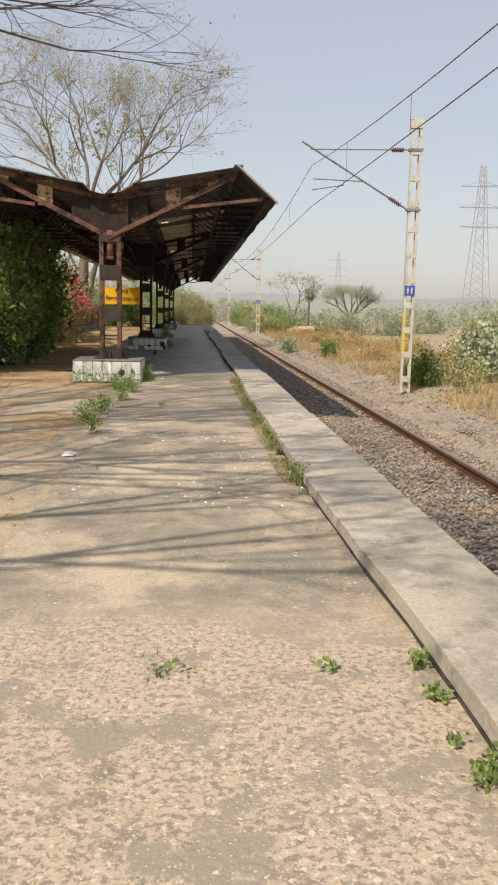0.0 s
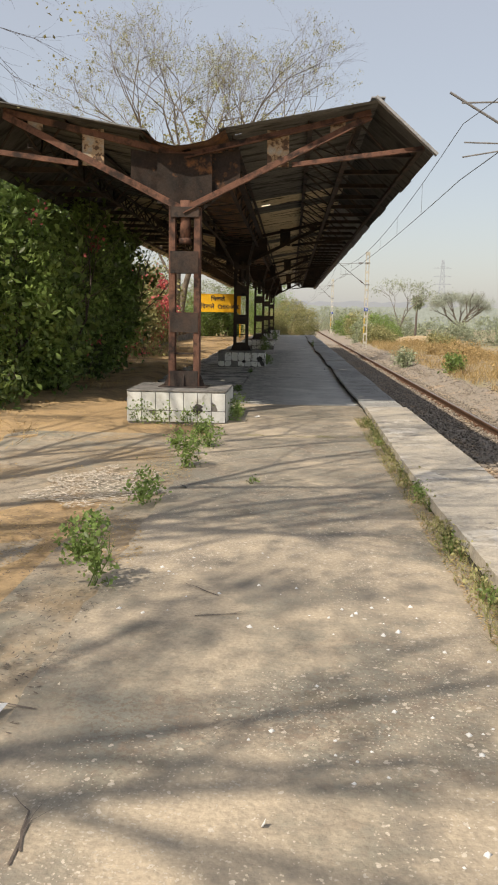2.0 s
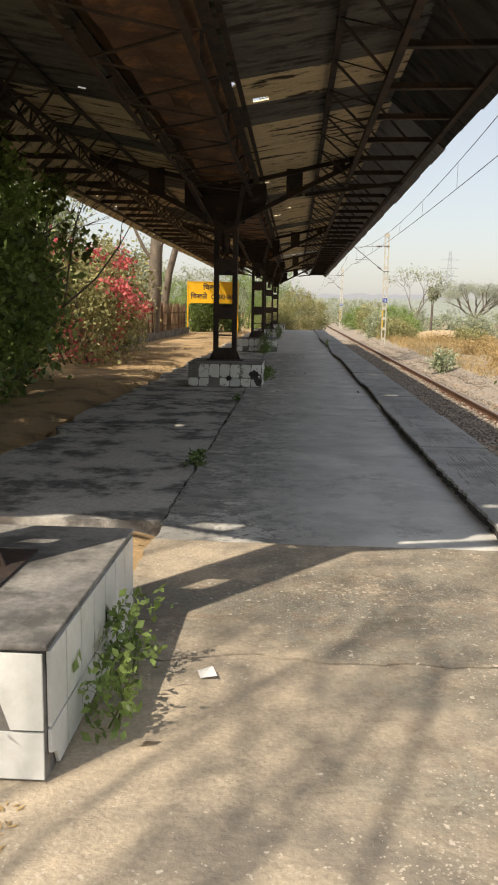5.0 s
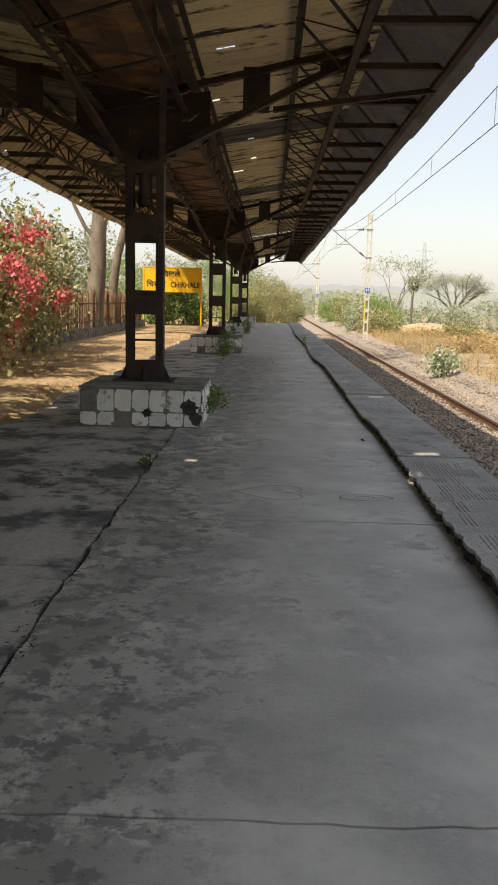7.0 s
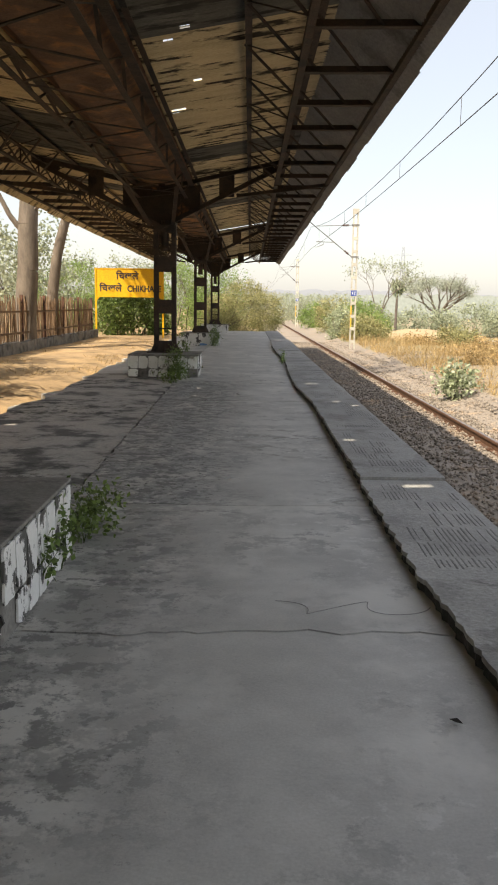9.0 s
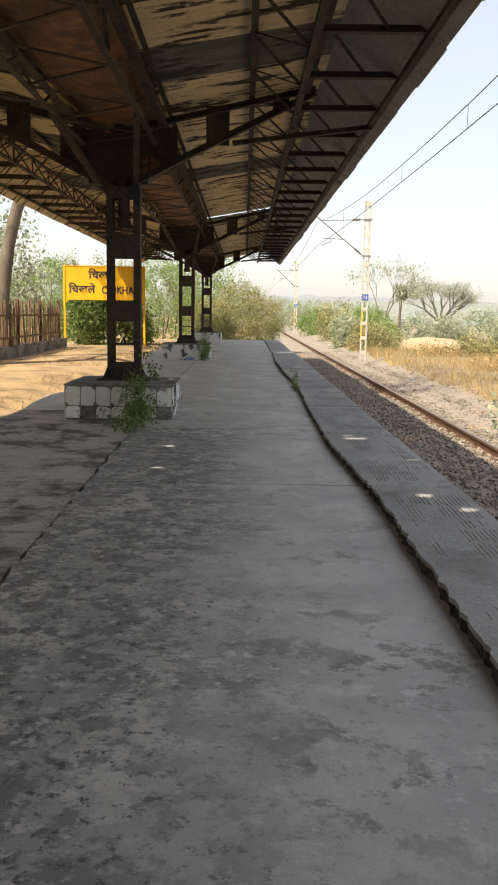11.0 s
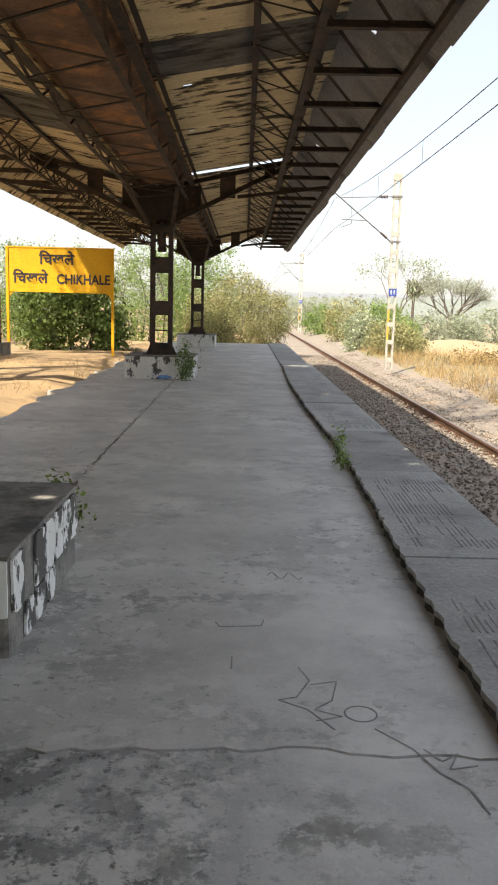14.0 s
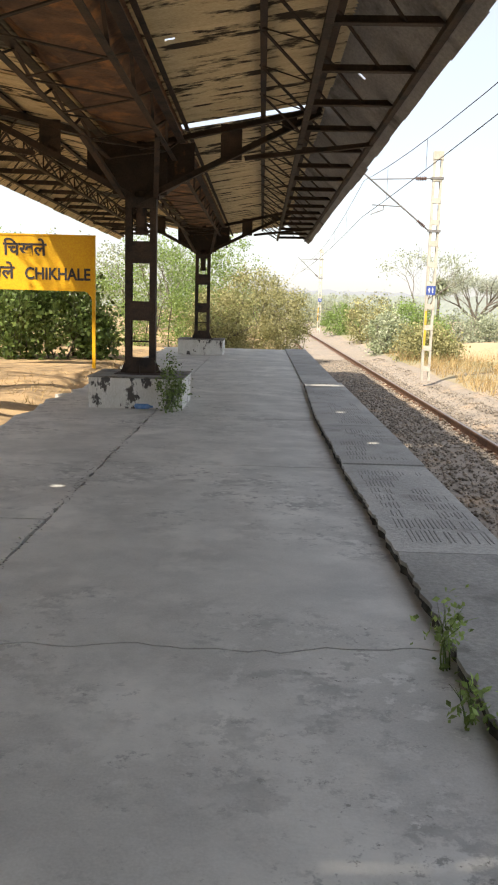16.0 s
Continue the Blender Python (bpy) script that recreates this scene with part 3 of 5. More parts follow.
for x in (2.29, 3.97):
    g = Geo()
    prof = [(-0.075, 0), (0.075, 0), (0.075, 0.012), (0.012, 0.03), (0.012, 0.115), (0.036, 0.13), (0.036, 0.158), (0.028, 0.168),
            (-0.028, 0.168), (-0.036, 0.158), (-0.036, 0.13), (-0.012, 0.115), (-0.012, 0.03), (-0.075, 0.012)]
    n = len(prof)
    for ya, yb in [(-30, 110), (110, 420)]:
        g.add([(x + a, yy, -0.99 + b) for yy in (ya, yb) for a, b in prof], [(i, (i + 1) % n, (i + 1) % n + n, i + n) for i in range(n)])
    part("rail", g, M["rail"], track)
    g = Geo()
    g.box(x - 0.026, -30, -0.8225, x + 0.026, 420, -0.8195)
    part("running_surface", g, M["railtop"], track)
sl = Geo()
sl.add([(-1.37, -0.12, 0), (1.37, -0.12, 0), (1.37, 0.12, 0), (-1.37, 0.12, 0), (-1.35, -0.1, 0.19), (1.35, -0.1, 0.19), (1.35, 0.1, 0.19), (-1.35, 0.1, 0.19)],
       [(3, 2, 1, 0), (4, 5, 6, 7), (0, 1, 5, 4), (1, 2, 6, 5), (2, 3, 7, 6), (3, 0, 4, 7)])
sl_me = sl.mesh("sleeper", M["sleeper"])
cl = Geo()
for s in (-1, 1):
    cl.box(s * 0.06 - 0.03, -0.045, 0, s * 0.06 + 0.03, 0.045, 0.045)
    cl.tube((s * 0.105, -0.06, 0.02), (s * 0.105, 0.06, 0.03), 0.014, 0.014, 5)
cl_me = cl.mesh("rail_clip", M["rail"])
for i in range(150):
    yy = 2 + i * 0.62
    ob = part("sleeper", sl_me, None, track)
    ob.location = (3.13, yy, -1.185)
    if i < 120:
        ob = part("rail_clip", cl_me, None, track)
        ob.location = (3.97, yy, -0.99)


def stones(name, n, x0, x1, y0, y1, size, material, base, skip=None):
    pos = np.stack([rng.uniform(x0, x1, n), y0 + (y1 - y0) * rng.random(n) ** 1.25, np.zeros(n)], 1)
    pos[:, 2] = [base(px, py) for px, py, _ in pos]
    s = size * (0.5 + rng.random(n) ** 2 * 1.1)
    octa = np.array([(1, 0, 0), (0, 1, 0), (-1, 0, 0), (0, -1, 0), (0.2, 0.1, 0.75), (0, 0, -0.6)])
    V = octa[None] * (0.7 + 0.6 * rng.random((n, 6, 3))) * s[:, None, None]
    a = rng.random(n) * 6.283
    R = np.zeros((n, 3, 3))
    R[:, 0, 0], R[:, 0, 1], R[:, 1, 0], R[:, 1, 1], R[:, 2, 2] = np.cos(a), -np.sin(a), np.sin(a), np.cos(a), 1
    V = np.einsum("nij,nkj->nki", R, V) + pos[:, None]
    tri = np.array([(0, 1, 4), (1, 2, 4), (2, 3, 4), (3, 0, 4), (1, 0, 5), (2, 1, 5), (3, 2, 5), (0, 3, 5)])
    F = (np.arange(n)[:, None, None] * 6 + tri[None]).reshape(-1, 3)
    me = bpy.data.meshes.new(name)
    me.vertices.add(n * 6)
    me.vertices.foreach_set("co", V.astype(np.float32).ravel())
    me.loops.add(F.size)
    me.loops.foreach_set("vertex_index", F.astype(np.int32).ravel())
    me.polygons.add(len(F))
    me.polygons.foreach_set("loop_start", np.arange(0, F.size, 3, dtype=np.int32))
    me.materials.append(material)
    me.update()
    return new(name, me)


def bed(x, y):
    return land(x, y) + (0.02 if abs(x - 3.13) < 1.5 else 0.0)


tagged(stones("ballast", 60000, 1.5, 5.3, 5, 75, 0.027, M["ballast"], bed), "loose grey-brown crushed stone ballast round the rails", "ballast", kind="stuff")
tagged(stones("bank_gravel", 6000, 5.0, 7.5, 12, 60, 0.035, M["ballast"], land), "scattered stones on the dusty bank beside the track", "gravel", kind="stuff")

# ---- canopy ----
CX = -1.40
FRAMES = [16.28, 27.45, 38.5, 49.45, 60.6]
COLUMN_X = [-1.39, -1.37, -1.34, -1.38, -1.40]
PEAK, EAVE, GUT = (2.27, 3.71), (2.92, 3.15), (0.42, 3.38)
canopy = thing("platform_canopy", "butterfly platform canopy of rusty steel with corrugated sheets", "canopy", at=(CX, 0, 0))


def rafter(g_name, side, fy):
    s = side
    d = 0.03
    g = Geo()
    g.angle((0, fy, 3.10), (s * 2.2, fy, 3.60), 0.075, 0.012)
    part("upper_chord", g, M["rust"] if fy < 20 else M["steel"], canopy)
    g = Geo()
    g.angle((0, fy - d, 2.46), (s * 2.2, fy - d, 3.55), 0.08, 0.012)
    part("lower_chord", g, M["rust"] if fy < 20 else M["steel"], canopy)
    g = Geo()
    g.angle((s * 1.28, fy - 2 * d, 3.0), (s * 2.82, fy - 2 * d, 3.20), 0.06, 0.01)
    part("eave_strut", g, M["rust"] if fy < 20 else M["steel"], canopy)
    g = Geo()
    g.box(min(s * 0.98, s * 1.24), fy + 0.015, 3.02, max(s * 0.98, s * 1.24), fy + 0.03, 3.44)
    part("web_plate", g, M["peel"] if fy < 20 else M["steel"], canopy)
    g = Geo()
    g.box(min(s * 1.72, s * 1.9), fy + 0.015, 3.42, max(s * 1.72, s * 1.9), fy + 0.028, 3.54)
    part("peak_plate", g, M["peel"] if fy < 20 else M["steel"], canopy)
    g = Geo()
    g.slab([(s * 0.02, 0.0), (s * 0.66, 0.30), (s * 0.66, 0.72), (s * 0.02, 0.62)], 0, 0.012)
    g.v = [(a, fy + 0.045 + c, 2.5 + b) for a, b, c in g.v]
    part("gusset_plate", g, M["sooty"], canopy)


def bay(y0, y1):
    for s in (-1, 1):
        chords = {"inner_chord": (1.46, 3.50), "bottom_chord": (1.92, 3.22), "outer_chord": (2.06, 3.56), "eave_rail": (2.77, 3.22)}
        for nm, (o, z) in chords.items():
            g = Geo()
            g.angle((s * o, y0, z), (s * o, y1, z), 0.06, 0.01)
            part(nm, g, M["steel"], canopy)
        n = max(2, round((y1 - y0) / 0.55))
        for i in range(n):
            ya, yb = y0 + (y1 - y0) * i / n, y0 + (y1 - y0) * (i + 1) / n
            lo, hi = (s * 1.92, 3.24), (s * 1.46, 3.52)
            p, q = (lo, hi) if i % 2 else (hi, lo)
            part("lacing_bar", Geo().bar((p[0], ya, p[1]), (q[0], yb, q[1]), 0.028, 0.012), M["steel"], canopy)
            p, q = ((s * 1.92, 3.24), (s * 2.06, 3.58)) if i % 2 else ((s * 2.06, 3.58), (s * 1.92, 3.24))
            part("lacing_bar", Geo().bar((p[0], ya, p[1]), (q[0], yb, q[1]), 0.025, 0.012), M["steel"], canopy)
        n = max(1, round((y1 - y0) / 1.23))
        for i in range(n):
            yy = y0 + (y1 - y0) * (i + 0.5) / n
            g = Geo()
            g.angle((s * 1.94, yy, 3.24), (s * 2.79, yy, 3.25), 0.07, 0.01)
            part("sheet_bracket", g, M["steel"], canopy)
            g = Geo()
            g.bar((s * 2.06, yy - 0.55, 3.56), (s * 2.5, yy, 3.27), 0.02, 0.02)
            part("brace", g, M["steel"], canopy)
        for nm, o, z, w in (("valley_beam", 0.47, 3.19, 0.09), ("valley_rail", 0.40, 2.98, 0.055), ("sheet_purlin", 0.56, 3.33, 0.05)):
            g = Geo()
            g.angle((s * o, y0, z), (s * o, y1, z), w, 0.012)
            part(nm, g, M["steel"], canopy)
        n = max(2, round((y1 - y0) / 0.6))
        for i in range(n):
            ya, yb = y0 + (y1 - y0) * i / n, y0 + (y1 - y0) * (i + 1) / n
            p, q = ((0.40, 3.0), (0.46, 3.2)) if i % 2 else ((0.46, 3.2), (0.40, 3.0))
            part("valley_lacing", Geo().bar((s * p[0], ya, p[1]), (s * q[0], yb, q[1]), 0.03, 0.012), M["steel"], canopy)
            if s == 1:
                e = 0.40 if i % 2 else -0.40
                part("valley_lacing", Geo().bar((e, ya, 2.99), (-e, yb, 2.99), 0.03, 0.012), M["steel"], canopy)


for k, fy in enumerate(FRAMES):
    for s in (-1, 1):
        rafter("rafter", s, fy)
    g = Geo()
    g.box(-0.33, fy - 0.02, 2.58, 0.33, fy + 0.02, 3.16)
    part("centre_plate", g, M["sooty"], canopy)
    if k + 1 < len(FRAMES):
        bay(fy + 0.05, FRAMES[k + 1] - 0.05)
        for s in (-1, 1):
            part("knee_brace", Geo().bar((s * 0.2, fy + 0.05, 2.55), (s * 0.40, fy + 1.5, 3.0), 0.06, 0.05), M["steel"], canopy)
            part("knee_brace", Geo().bar((s * 0.2, FRAMES[k + 1] - 0.05, 2.55), (s * 0.40, FRAMES[k + 1] - 1.5, 3.0), 0.06, 0.05), M["steel"], canopy)
bay(FRAMES[-1] + 0.05, 64.9)
for a, b in [(16.05, 27.3), (27.3, 38.5), (38.5, 49.45), (49.45, 64.9)]:
    g = Geo()
    pr = [(-0.50, 3.385), (-0.30, 3.24), (-0.1, 3.23), (0.1, 3.23), (0.30, 3.24), (0.50, 3.385)]
    rows = max(2, round((b - a) / 0.22))
    for i in range(rows + 1):
        yy = a + 0.005 + (b - a - 0.01) * i / rows
        dent = [(0.02 * noise.noise(Vector((x * 6, yy * 2.1, 1))), 0.06 * noise.noise(Vector((x * 5, yy * 1.7, 9)))) if abs(x) < 0.4 else (0, 0) for x, z in pr]
        g.v += [(x + dx, yy, z + dz + e) for e in (0, 0.012) for (x, z), (dx, dz) in zip(pr, dent)]
    for i in range(rows):
        o = i * 12
        g.f += [(o + k, o + k + 1, o + 13 + k, o + 12 + k) for k in range(5)] + [(o + 6 + k, o + 18 + k, o + 19 + k, o + 7 + k) for k in range(5)]
    part("valley_gutter", g, M["gutter"], canopy)
for fy in FRAMES:
    part("outlet_pipe", Geo().tube((0, fy + 0.1, 2.55), (0, fy + 0.1, 3.25), 0.06, 0.06, 12), M["sooty"], canopy)


def sheet(p, q, width, seg, holes, material):
    """A corrugated sheet between two lines along y, with rust holes."""
    n = int(width / 0.0375)
    v, f = [], []
    dx, dz = q[0] - p[0], q[1] - p[1]
    ln = math.hypot(dx, dz)
    nx, nz = -dz / ln, dx / ln
    for i in range(n + 1):
        h = 0.011 * math.cos(i * math.pi)
        for j in range(seg + 1):
            t = j / seg
            v.append((p[0] + dx * t + nx * h, i * width / n, p[1] + dz * t + nz * h))
    w = seg + 1
    for i in range(n):
        for j in range(seg):
            if (i, j) not in holes:
                f.append((i * w + j, (i + 1) * w + j, (i + 1) * w + j + 1, i * w + j + 1))
    me = bpy.data.meshes.new("roof_sheet")
    me.from_pydata(v, [], f)
    me.materials.append(material)
    me.update()
    return me


# rust holes that let the sun through: the place it falls, cells along the slope, cells along the platform
SUN_HOLES = [(1.07, 25.32, 0.07, 2, 3), (0.85, 24.87, 0, 1, 2), (0.90, 24.68, 0, 1, 2), (0.88, 24.57, 0, 2, 3), (0.95, 24.6, 0.05, 1, 3), (-0.64, 25.15, 0, 1, 2),
             (-1.44, 22.4, 0, 1, 3), (1.19, 29.26, 0.07, 2, 2), (1.0, 30.98, 0.07, 1, 2), (1.36, 33.64, 0.07, 1, 2), (1.22, 33.9, 0.07, 1, 2), (0.0, 29.64, 0, 1, 1),
             (-2.39, 34.0, 0, 1, 2), (-2.3, 32.3, 0, 1, 2), (0.97, 36.43, 0.07, 1, 2), (1.05, 36.26, 0.07, 2, 2), (1.16, 46.35, 0.07, 1, 2), (1.14, 48.54, 0.07, 1, 2),
             (0.52, 47.7, 0, 1, 2), (1.01, 18.71, 0.07, 1, 2), (1.10, 18.0, 0.07, 1, 2), (-0.62, 38.9, 0, 1, 1)]


def sun_cells(s, p, q, seg, yy):
    """The cells to leave out of the sheet that begins at yy."""
    slope, cells = (q[1] - p[1]) / (q[0] - p[0]), set()
    dx, dy = SUN.x / SUN.z, SUN.y / SUN.z
    for x, y, z, wide, deep in SUN_HOLES:
        k = (p[1] + (s * (x - CX) - p[0]) * slope - z) / (1 - s * dx * slope)
        t, along = (s * (x - CX + k * dx) - p[0]) / (q[0] - p[0]), y + k * dy - yy
        if 0.02 < t < 0.96 and 0.02 <= along < 1.04:
            i0 = min(25 - deep, max(2, int(along / 0.0379 - deep / 2)))
            cells |= {(i0 + a, min(seg - 1, int(t * seg) + b)) for a in range(deep) for b in range(wide)}
    return cells


rnd = random.Random(11)
kinds = {}
dark_in = {s: sheet((s * GUT[0], GUT[1]), (s * PEAK[0], PEAK[1]), 1.06, 12, set(), M["sheet_dark"]) for s in (-1, 1)}
dark_out = {s: sheet((s * (PEAK[0] - 0.06), PEAK[1] + 0.035), (s * EAVE[0], EAVE[1]), 1.06, 8, set(), M["sheet_black"]) for s in (-1, 1)}
torn = sheet(GUT, PEAK, 1.06, 22, {(5, 1), (6, 1), (7, 1), (5, 2), (6, 0), (9, 3), (17, 4)}, M["sheet_in"])
warm = [sheet((-PEAK[0] + 0.06, PEAK[1] + 0.035), (-EAVE[0], EAVE[1]), 1.06, 10, set() if k < 3 else {(rnd.randint(2, 24), rnd.randint(2, 8))}, M["sheet_in"]) for k in range(5)]
for s in (-1, 1):
    for nm, p, q, m, seg in (("in", GUT, PEAK, M["sheet_in"], 22), ("out", (PEAK[0] - 0.06, PEAK[1] + 0.035), EAVE, M["sheet_out"], 10)):
        kinds[s, nm] = []
        for k in range(5):
            holes = {(rnd.randint(2, 24), rnd.randint(2, seg - 2)) for _ in range((0, 0, 0, 1, 2)[k] if nm == "in" else (0, 0, 0, 0, 1)[k])}
            kinds[s, nm].append(sheet((s * p[0], p[1]), (s * q[0], q[1]), 1.06, seg, holes, m))
        i, yy = 0, 16.04
        while yy < 64.4:
            if not (nm == "in" and s == 1 and 48.3 < yy < 49.0):
                pool = kinds[s, nm]
                if nm == "out" and s == -1:
                    pool = warm
                me = pool[rnd.choices(range(5), (5, 5, 5, 1.2, 0.8))[0]]
                # all sheets near the open end are darker; further in, a few sooty ones
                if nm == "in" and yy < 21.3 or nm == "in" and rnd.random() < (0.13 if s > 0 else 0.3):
                    me = dark_in[s]
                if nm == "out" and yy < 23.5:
                    me = dark_out[s]
                if nm == "in" and s == 1 and abs(yy - 22.1) < 0.5:
                    me = torn
                cells = sun_cells(s, p, q, seg, yy)
                if cells:
                    me = sheet((s * p[0], p[1]), (s * q[0], q[1]), 1.06, seg, cells, me.materials[0])
                ob = part("roof_sheet", me, None, canopy)
                ob.location = (rnd.uniform(-0.01, 0.01) if nm == "out" else 0, yy, 0.006 * (i % 2) + rnd.uniform(0, 0.006))
                ob.rotation_euler = (rnd.uniform(-0.004, 0.004), rnd.uniform(-0.0025, 0.0025), 0)
            else:
                ob = part("roof_sheet", rnd.choice(kinds[s, nm]), None, canopy, "roof sheet slipped apart from its neighbour")
                ob.location = (0, yy - 0.3, 0.02)
            yy += 1.02
            i += 1
    g = Geo()
    for a in range(48):
        ya = 16.04 + a * 1.02
        g.bar((s * 2.25, ya, 3.755), (s * 2.25, ya + 1.0, 3.755), 0.16, 0.012)
    part("ridge_cap", g, M["sheet_out"], canopy)
    g = Geo()
    g.bar((s * 2.22, 16.02, 3.75), (s * 2.94, 16.02, 3.12), 0.03, 0.10, up=(0, 1, 0))
    part("barge_board", g, M["sheet_out"], canopy)

# ---- columns and plinths ----
column = thing("canopy_column", "built-up rusty steel column with batten plates and drainpipe", "column", "canopy columns")
for s in (-1, 1):
    g = Geo()
    g.box(s * 0.15 - 0.036, -0.075, 0.36, s * 0.15 + 0.036, -0.063, 2.52)
    g.box(s * 0.15 - 0.036, 0.063, 0.36, s * 0.15 + 0.036, 0.075, 2.52)
    g.box(s * 0.15 + s * 0.036 - 0.006, -0.063, 0.36, s * 0.15 + s * 0.036 + 0.006, 0.063, 2.52)
    part("post", g, M["rust"], column)
for z0, z1 in ((0.37, 0.56), (1.03, 1.27), (1.74, 2.0), (2.40, 2.52)):
    for yy in (-0.082, 0.082):
        g = Geo()
        g.box(-0.17, yy - 0.006, z0, 0.17, yy + 0.006, z1)
        part("batten_plate", g, M["steel"], column)
for z in (0.76, ):
    g = Geo()
    g.box(-0.12, -0.03, z, 0.12, 0.03, z + 0.02)
    part("tie_bar", g, M["steel"], column)
g = Geo()
g.smooth = True
g.tube((0, 0, 2.09), (0, 0, 2.6), 0.066, 0.066, 14)
g.tube((0, 0, 2.09), (0, 0, 2.16), 0.076, 0.076, 14)
part("drainpipe", g, M["rust"], column)
g = Geo()
g.box(-0.30, -0.2, 0.352, 0.30, 0.2, 0.372)
part("base_plate", g, M["steel"], column)
for x in (-0.22, 0.0, 0.22):
    g = Geo()
    g.slab([(0, 0), (0.07, 0), (0.012, 0.14), (0, 0.14)], -0.005, 0.005)
    g.v = [((x + (c if x == 0 else 0)) if True else 0, -0.088 - a, 0.37 + b) for a, b, c in g.v] if x == 0 else [(x * 0.86 + math.copysign(a, x), c, 0.37 + b) for a, b, c in g.v]
    part("rib", g, M["steel"], column)
for cx, fy in zip(COLUMN_X[1:], FRAMES[1:]):
    twin = copy_thing(column, pose(cx, fy, 0.018))
    tagged(twin, "built-up sooty dark steel column with batten plates")
    for o in twin.children:
        if o.name.split(".")[0] in ("post", "drainpipe"):
            o.material_slots[0].link = "OBJECT"
            o.material_slots[0].material = M["steel"]
column.location = (COLUMN_X[0], FRAMES[0], 0.018)

FRONT = [15.69, 26.72, 37.78, 48.95, 60.1]
PLINTH_X = [-1.41, -1.31, -1.31, -1.37, -1.40]
rnd = random.Random(5)


def tile(w, h, kind):
    g = Geo()
    full = [(0.004, 0.004), (w - 0.004, 0.004), (w - 0.004, h - 0.004), (0.004, h - 0.004)]
    broke = {1: [(0.004, 0.004), (w - 0.004, 0.004), (w - 0.004, h * 0.55), (w * 0.62, h * 0.72), (w * 0.5, h - 0.004), (0.004, h - 0.004)],
             2: [(w * 0.45, 0.004), (w - 0.004, 0.004), (w - 0.004, h - 0.004), (0.004, h - 0.004), (0.004, h * 0.5), (w * 0.3, h * 0.36)]}
    g.slab(broke.get(kind, full), 0, 0.009)
    return g


TILES = {}
for row, (z0, h) in enumerate(((0.006, 0.13), (0.136, 0.205))):
    for kind in (0, 1, 2):
        TILES[row, kind] = tile(0.157, h, kind).mesh("tile", M["tile"])


def worn_tile(w, h):
    """A tile whose rim has been knocked ragged."""
    g, pts = Geo(), []
    for (ax, az), (bx, bz) in zip(((0, 0), (w, 0), (w, h), (0, h)), ((w, 0), (w, h), (0, h), (0, 0))):
        bite = rnd.uniform(0.006, 0.04) if rnd.random() < 0.6 else 0.004
        for i in range(6):
            t = i / 6
            cut = bite * max(0.0, 1 - 4 * t) + rnd.uniform(0.002, 0.008)
            px, pz = ax + (bx - ax) * t, az + (bz - az) * t
            cx, cz = w / 2 - px, h / 2 - pz
            d = math.hypot(cx, cz)
            pts.append((px + cx / d * cut, pz + cz / d * cut))
    return g.slab(pts, 0, 0.009)


WORN = {(row, m): [worn_tile(0.157, h).mesh("tile", M[m]) for _ in range(6)] for row, h in ((0, 0.13), (1, 0.205)) for m in ("tile_worn", "flake")}
for k, fy in enumerate(FRONT):
    tiled = k < 3
    tag = ("column plinth faced with chipped white tiles", "column plinth of dark cement with broken white tiles",
           "column plinth with many white tiles broken away", "column plinth with flaking whitewash over dark cement", "low whitewashed column plinth at the platform end")[k]
    pl = thing("column_plinth", tag, "plinth", "column plinths", at=(PLINTH_X[k], fy, 0))
    pl.scale = (1.05, 1, 1.05)
    g = Geo()
    hw = 0.55
    g.box(-hw, 0.01, -0.05, hw, 1.13, 0.345)
    body = part("body", g, M["render"] if tiled else M["limewash"], pl)
    soften(body, 0.02)
    g = Geo()
    rim = [(-hw - 0.012, 0), (hw + 0.012, 0), (hw + 0.012, 1.14), (-hw - 0.012, 1.14)]
    g.slab(rim, 0.345, 0.362)
    soften(part("cap", g, M["render"], pl, "worn grey cement top"), 0.006)
    # the dark inside of each broken hole is painted as a flat patch
    for u, z, r in ((0.24, 0.165, 0.055), ) if k == 0 else ((0.06, 0.13, 0.04), (0.45, 0.19, 0.075), (0.50, 0.09, 0.06)) if k == 1 else ():
        g = Geo()
        ring = [(u + r * rnd.uniform(0.7, 1.3) * math.cos(a), z + r * rnd.uniform(0.7, 1.25) * math.sin(a)) for a in [i * 2 * math.pi / 18 for i in range(18)]]
        g.slab(ring, 0, 0.012)
        g.v = [(a, -0.006 + c, b) for a, b, c in g.v]
        part("broken_patch", g, M["edge"], pl, "flat near-black patch for a hole broken in the tiles")
    if tiled:
        for face in range(4):
            for row, (z0, h) in enumerate(((0.006, 0.13), (0.136, 0.205))):
                for c in range(7):
                    gone = rnd.random() < (0.04, 0.05 if face == 0 else 0.12, 0.55 if row == 0 else 0.1)[k]
                    if gone:
                        continue
                    kind = 0 if rnd.random() > (0.12, 0.35, 0.6)[k] else rnd.choice((1, 2))
                    ob = part("tile", TILES[row, kind] if k == 0 else rnd.choice(WORN[row, "flake" if face == 1 else "tile_worn"]), None, pl)
                    u = -0.55 + c * 0.1575
                    if face == 0:
                        ob.matrix_basis = pose(u, 0.0075, z0, 90, 0, 0)
                    elif face == 1:
                        ob.matrix_basis = pose(0.553, 0.02 + c * 0.1575, z0, 90, 0, 90)
                    elif face == 2:
                        ob.matrix_basis = pose(-0.553, 1.12 - c * 0.1575, z0, 90, 0, -90)
                    else:
                        ob.matrix_basis = pose(-u, 1.133, z0, 90, 0, 180)

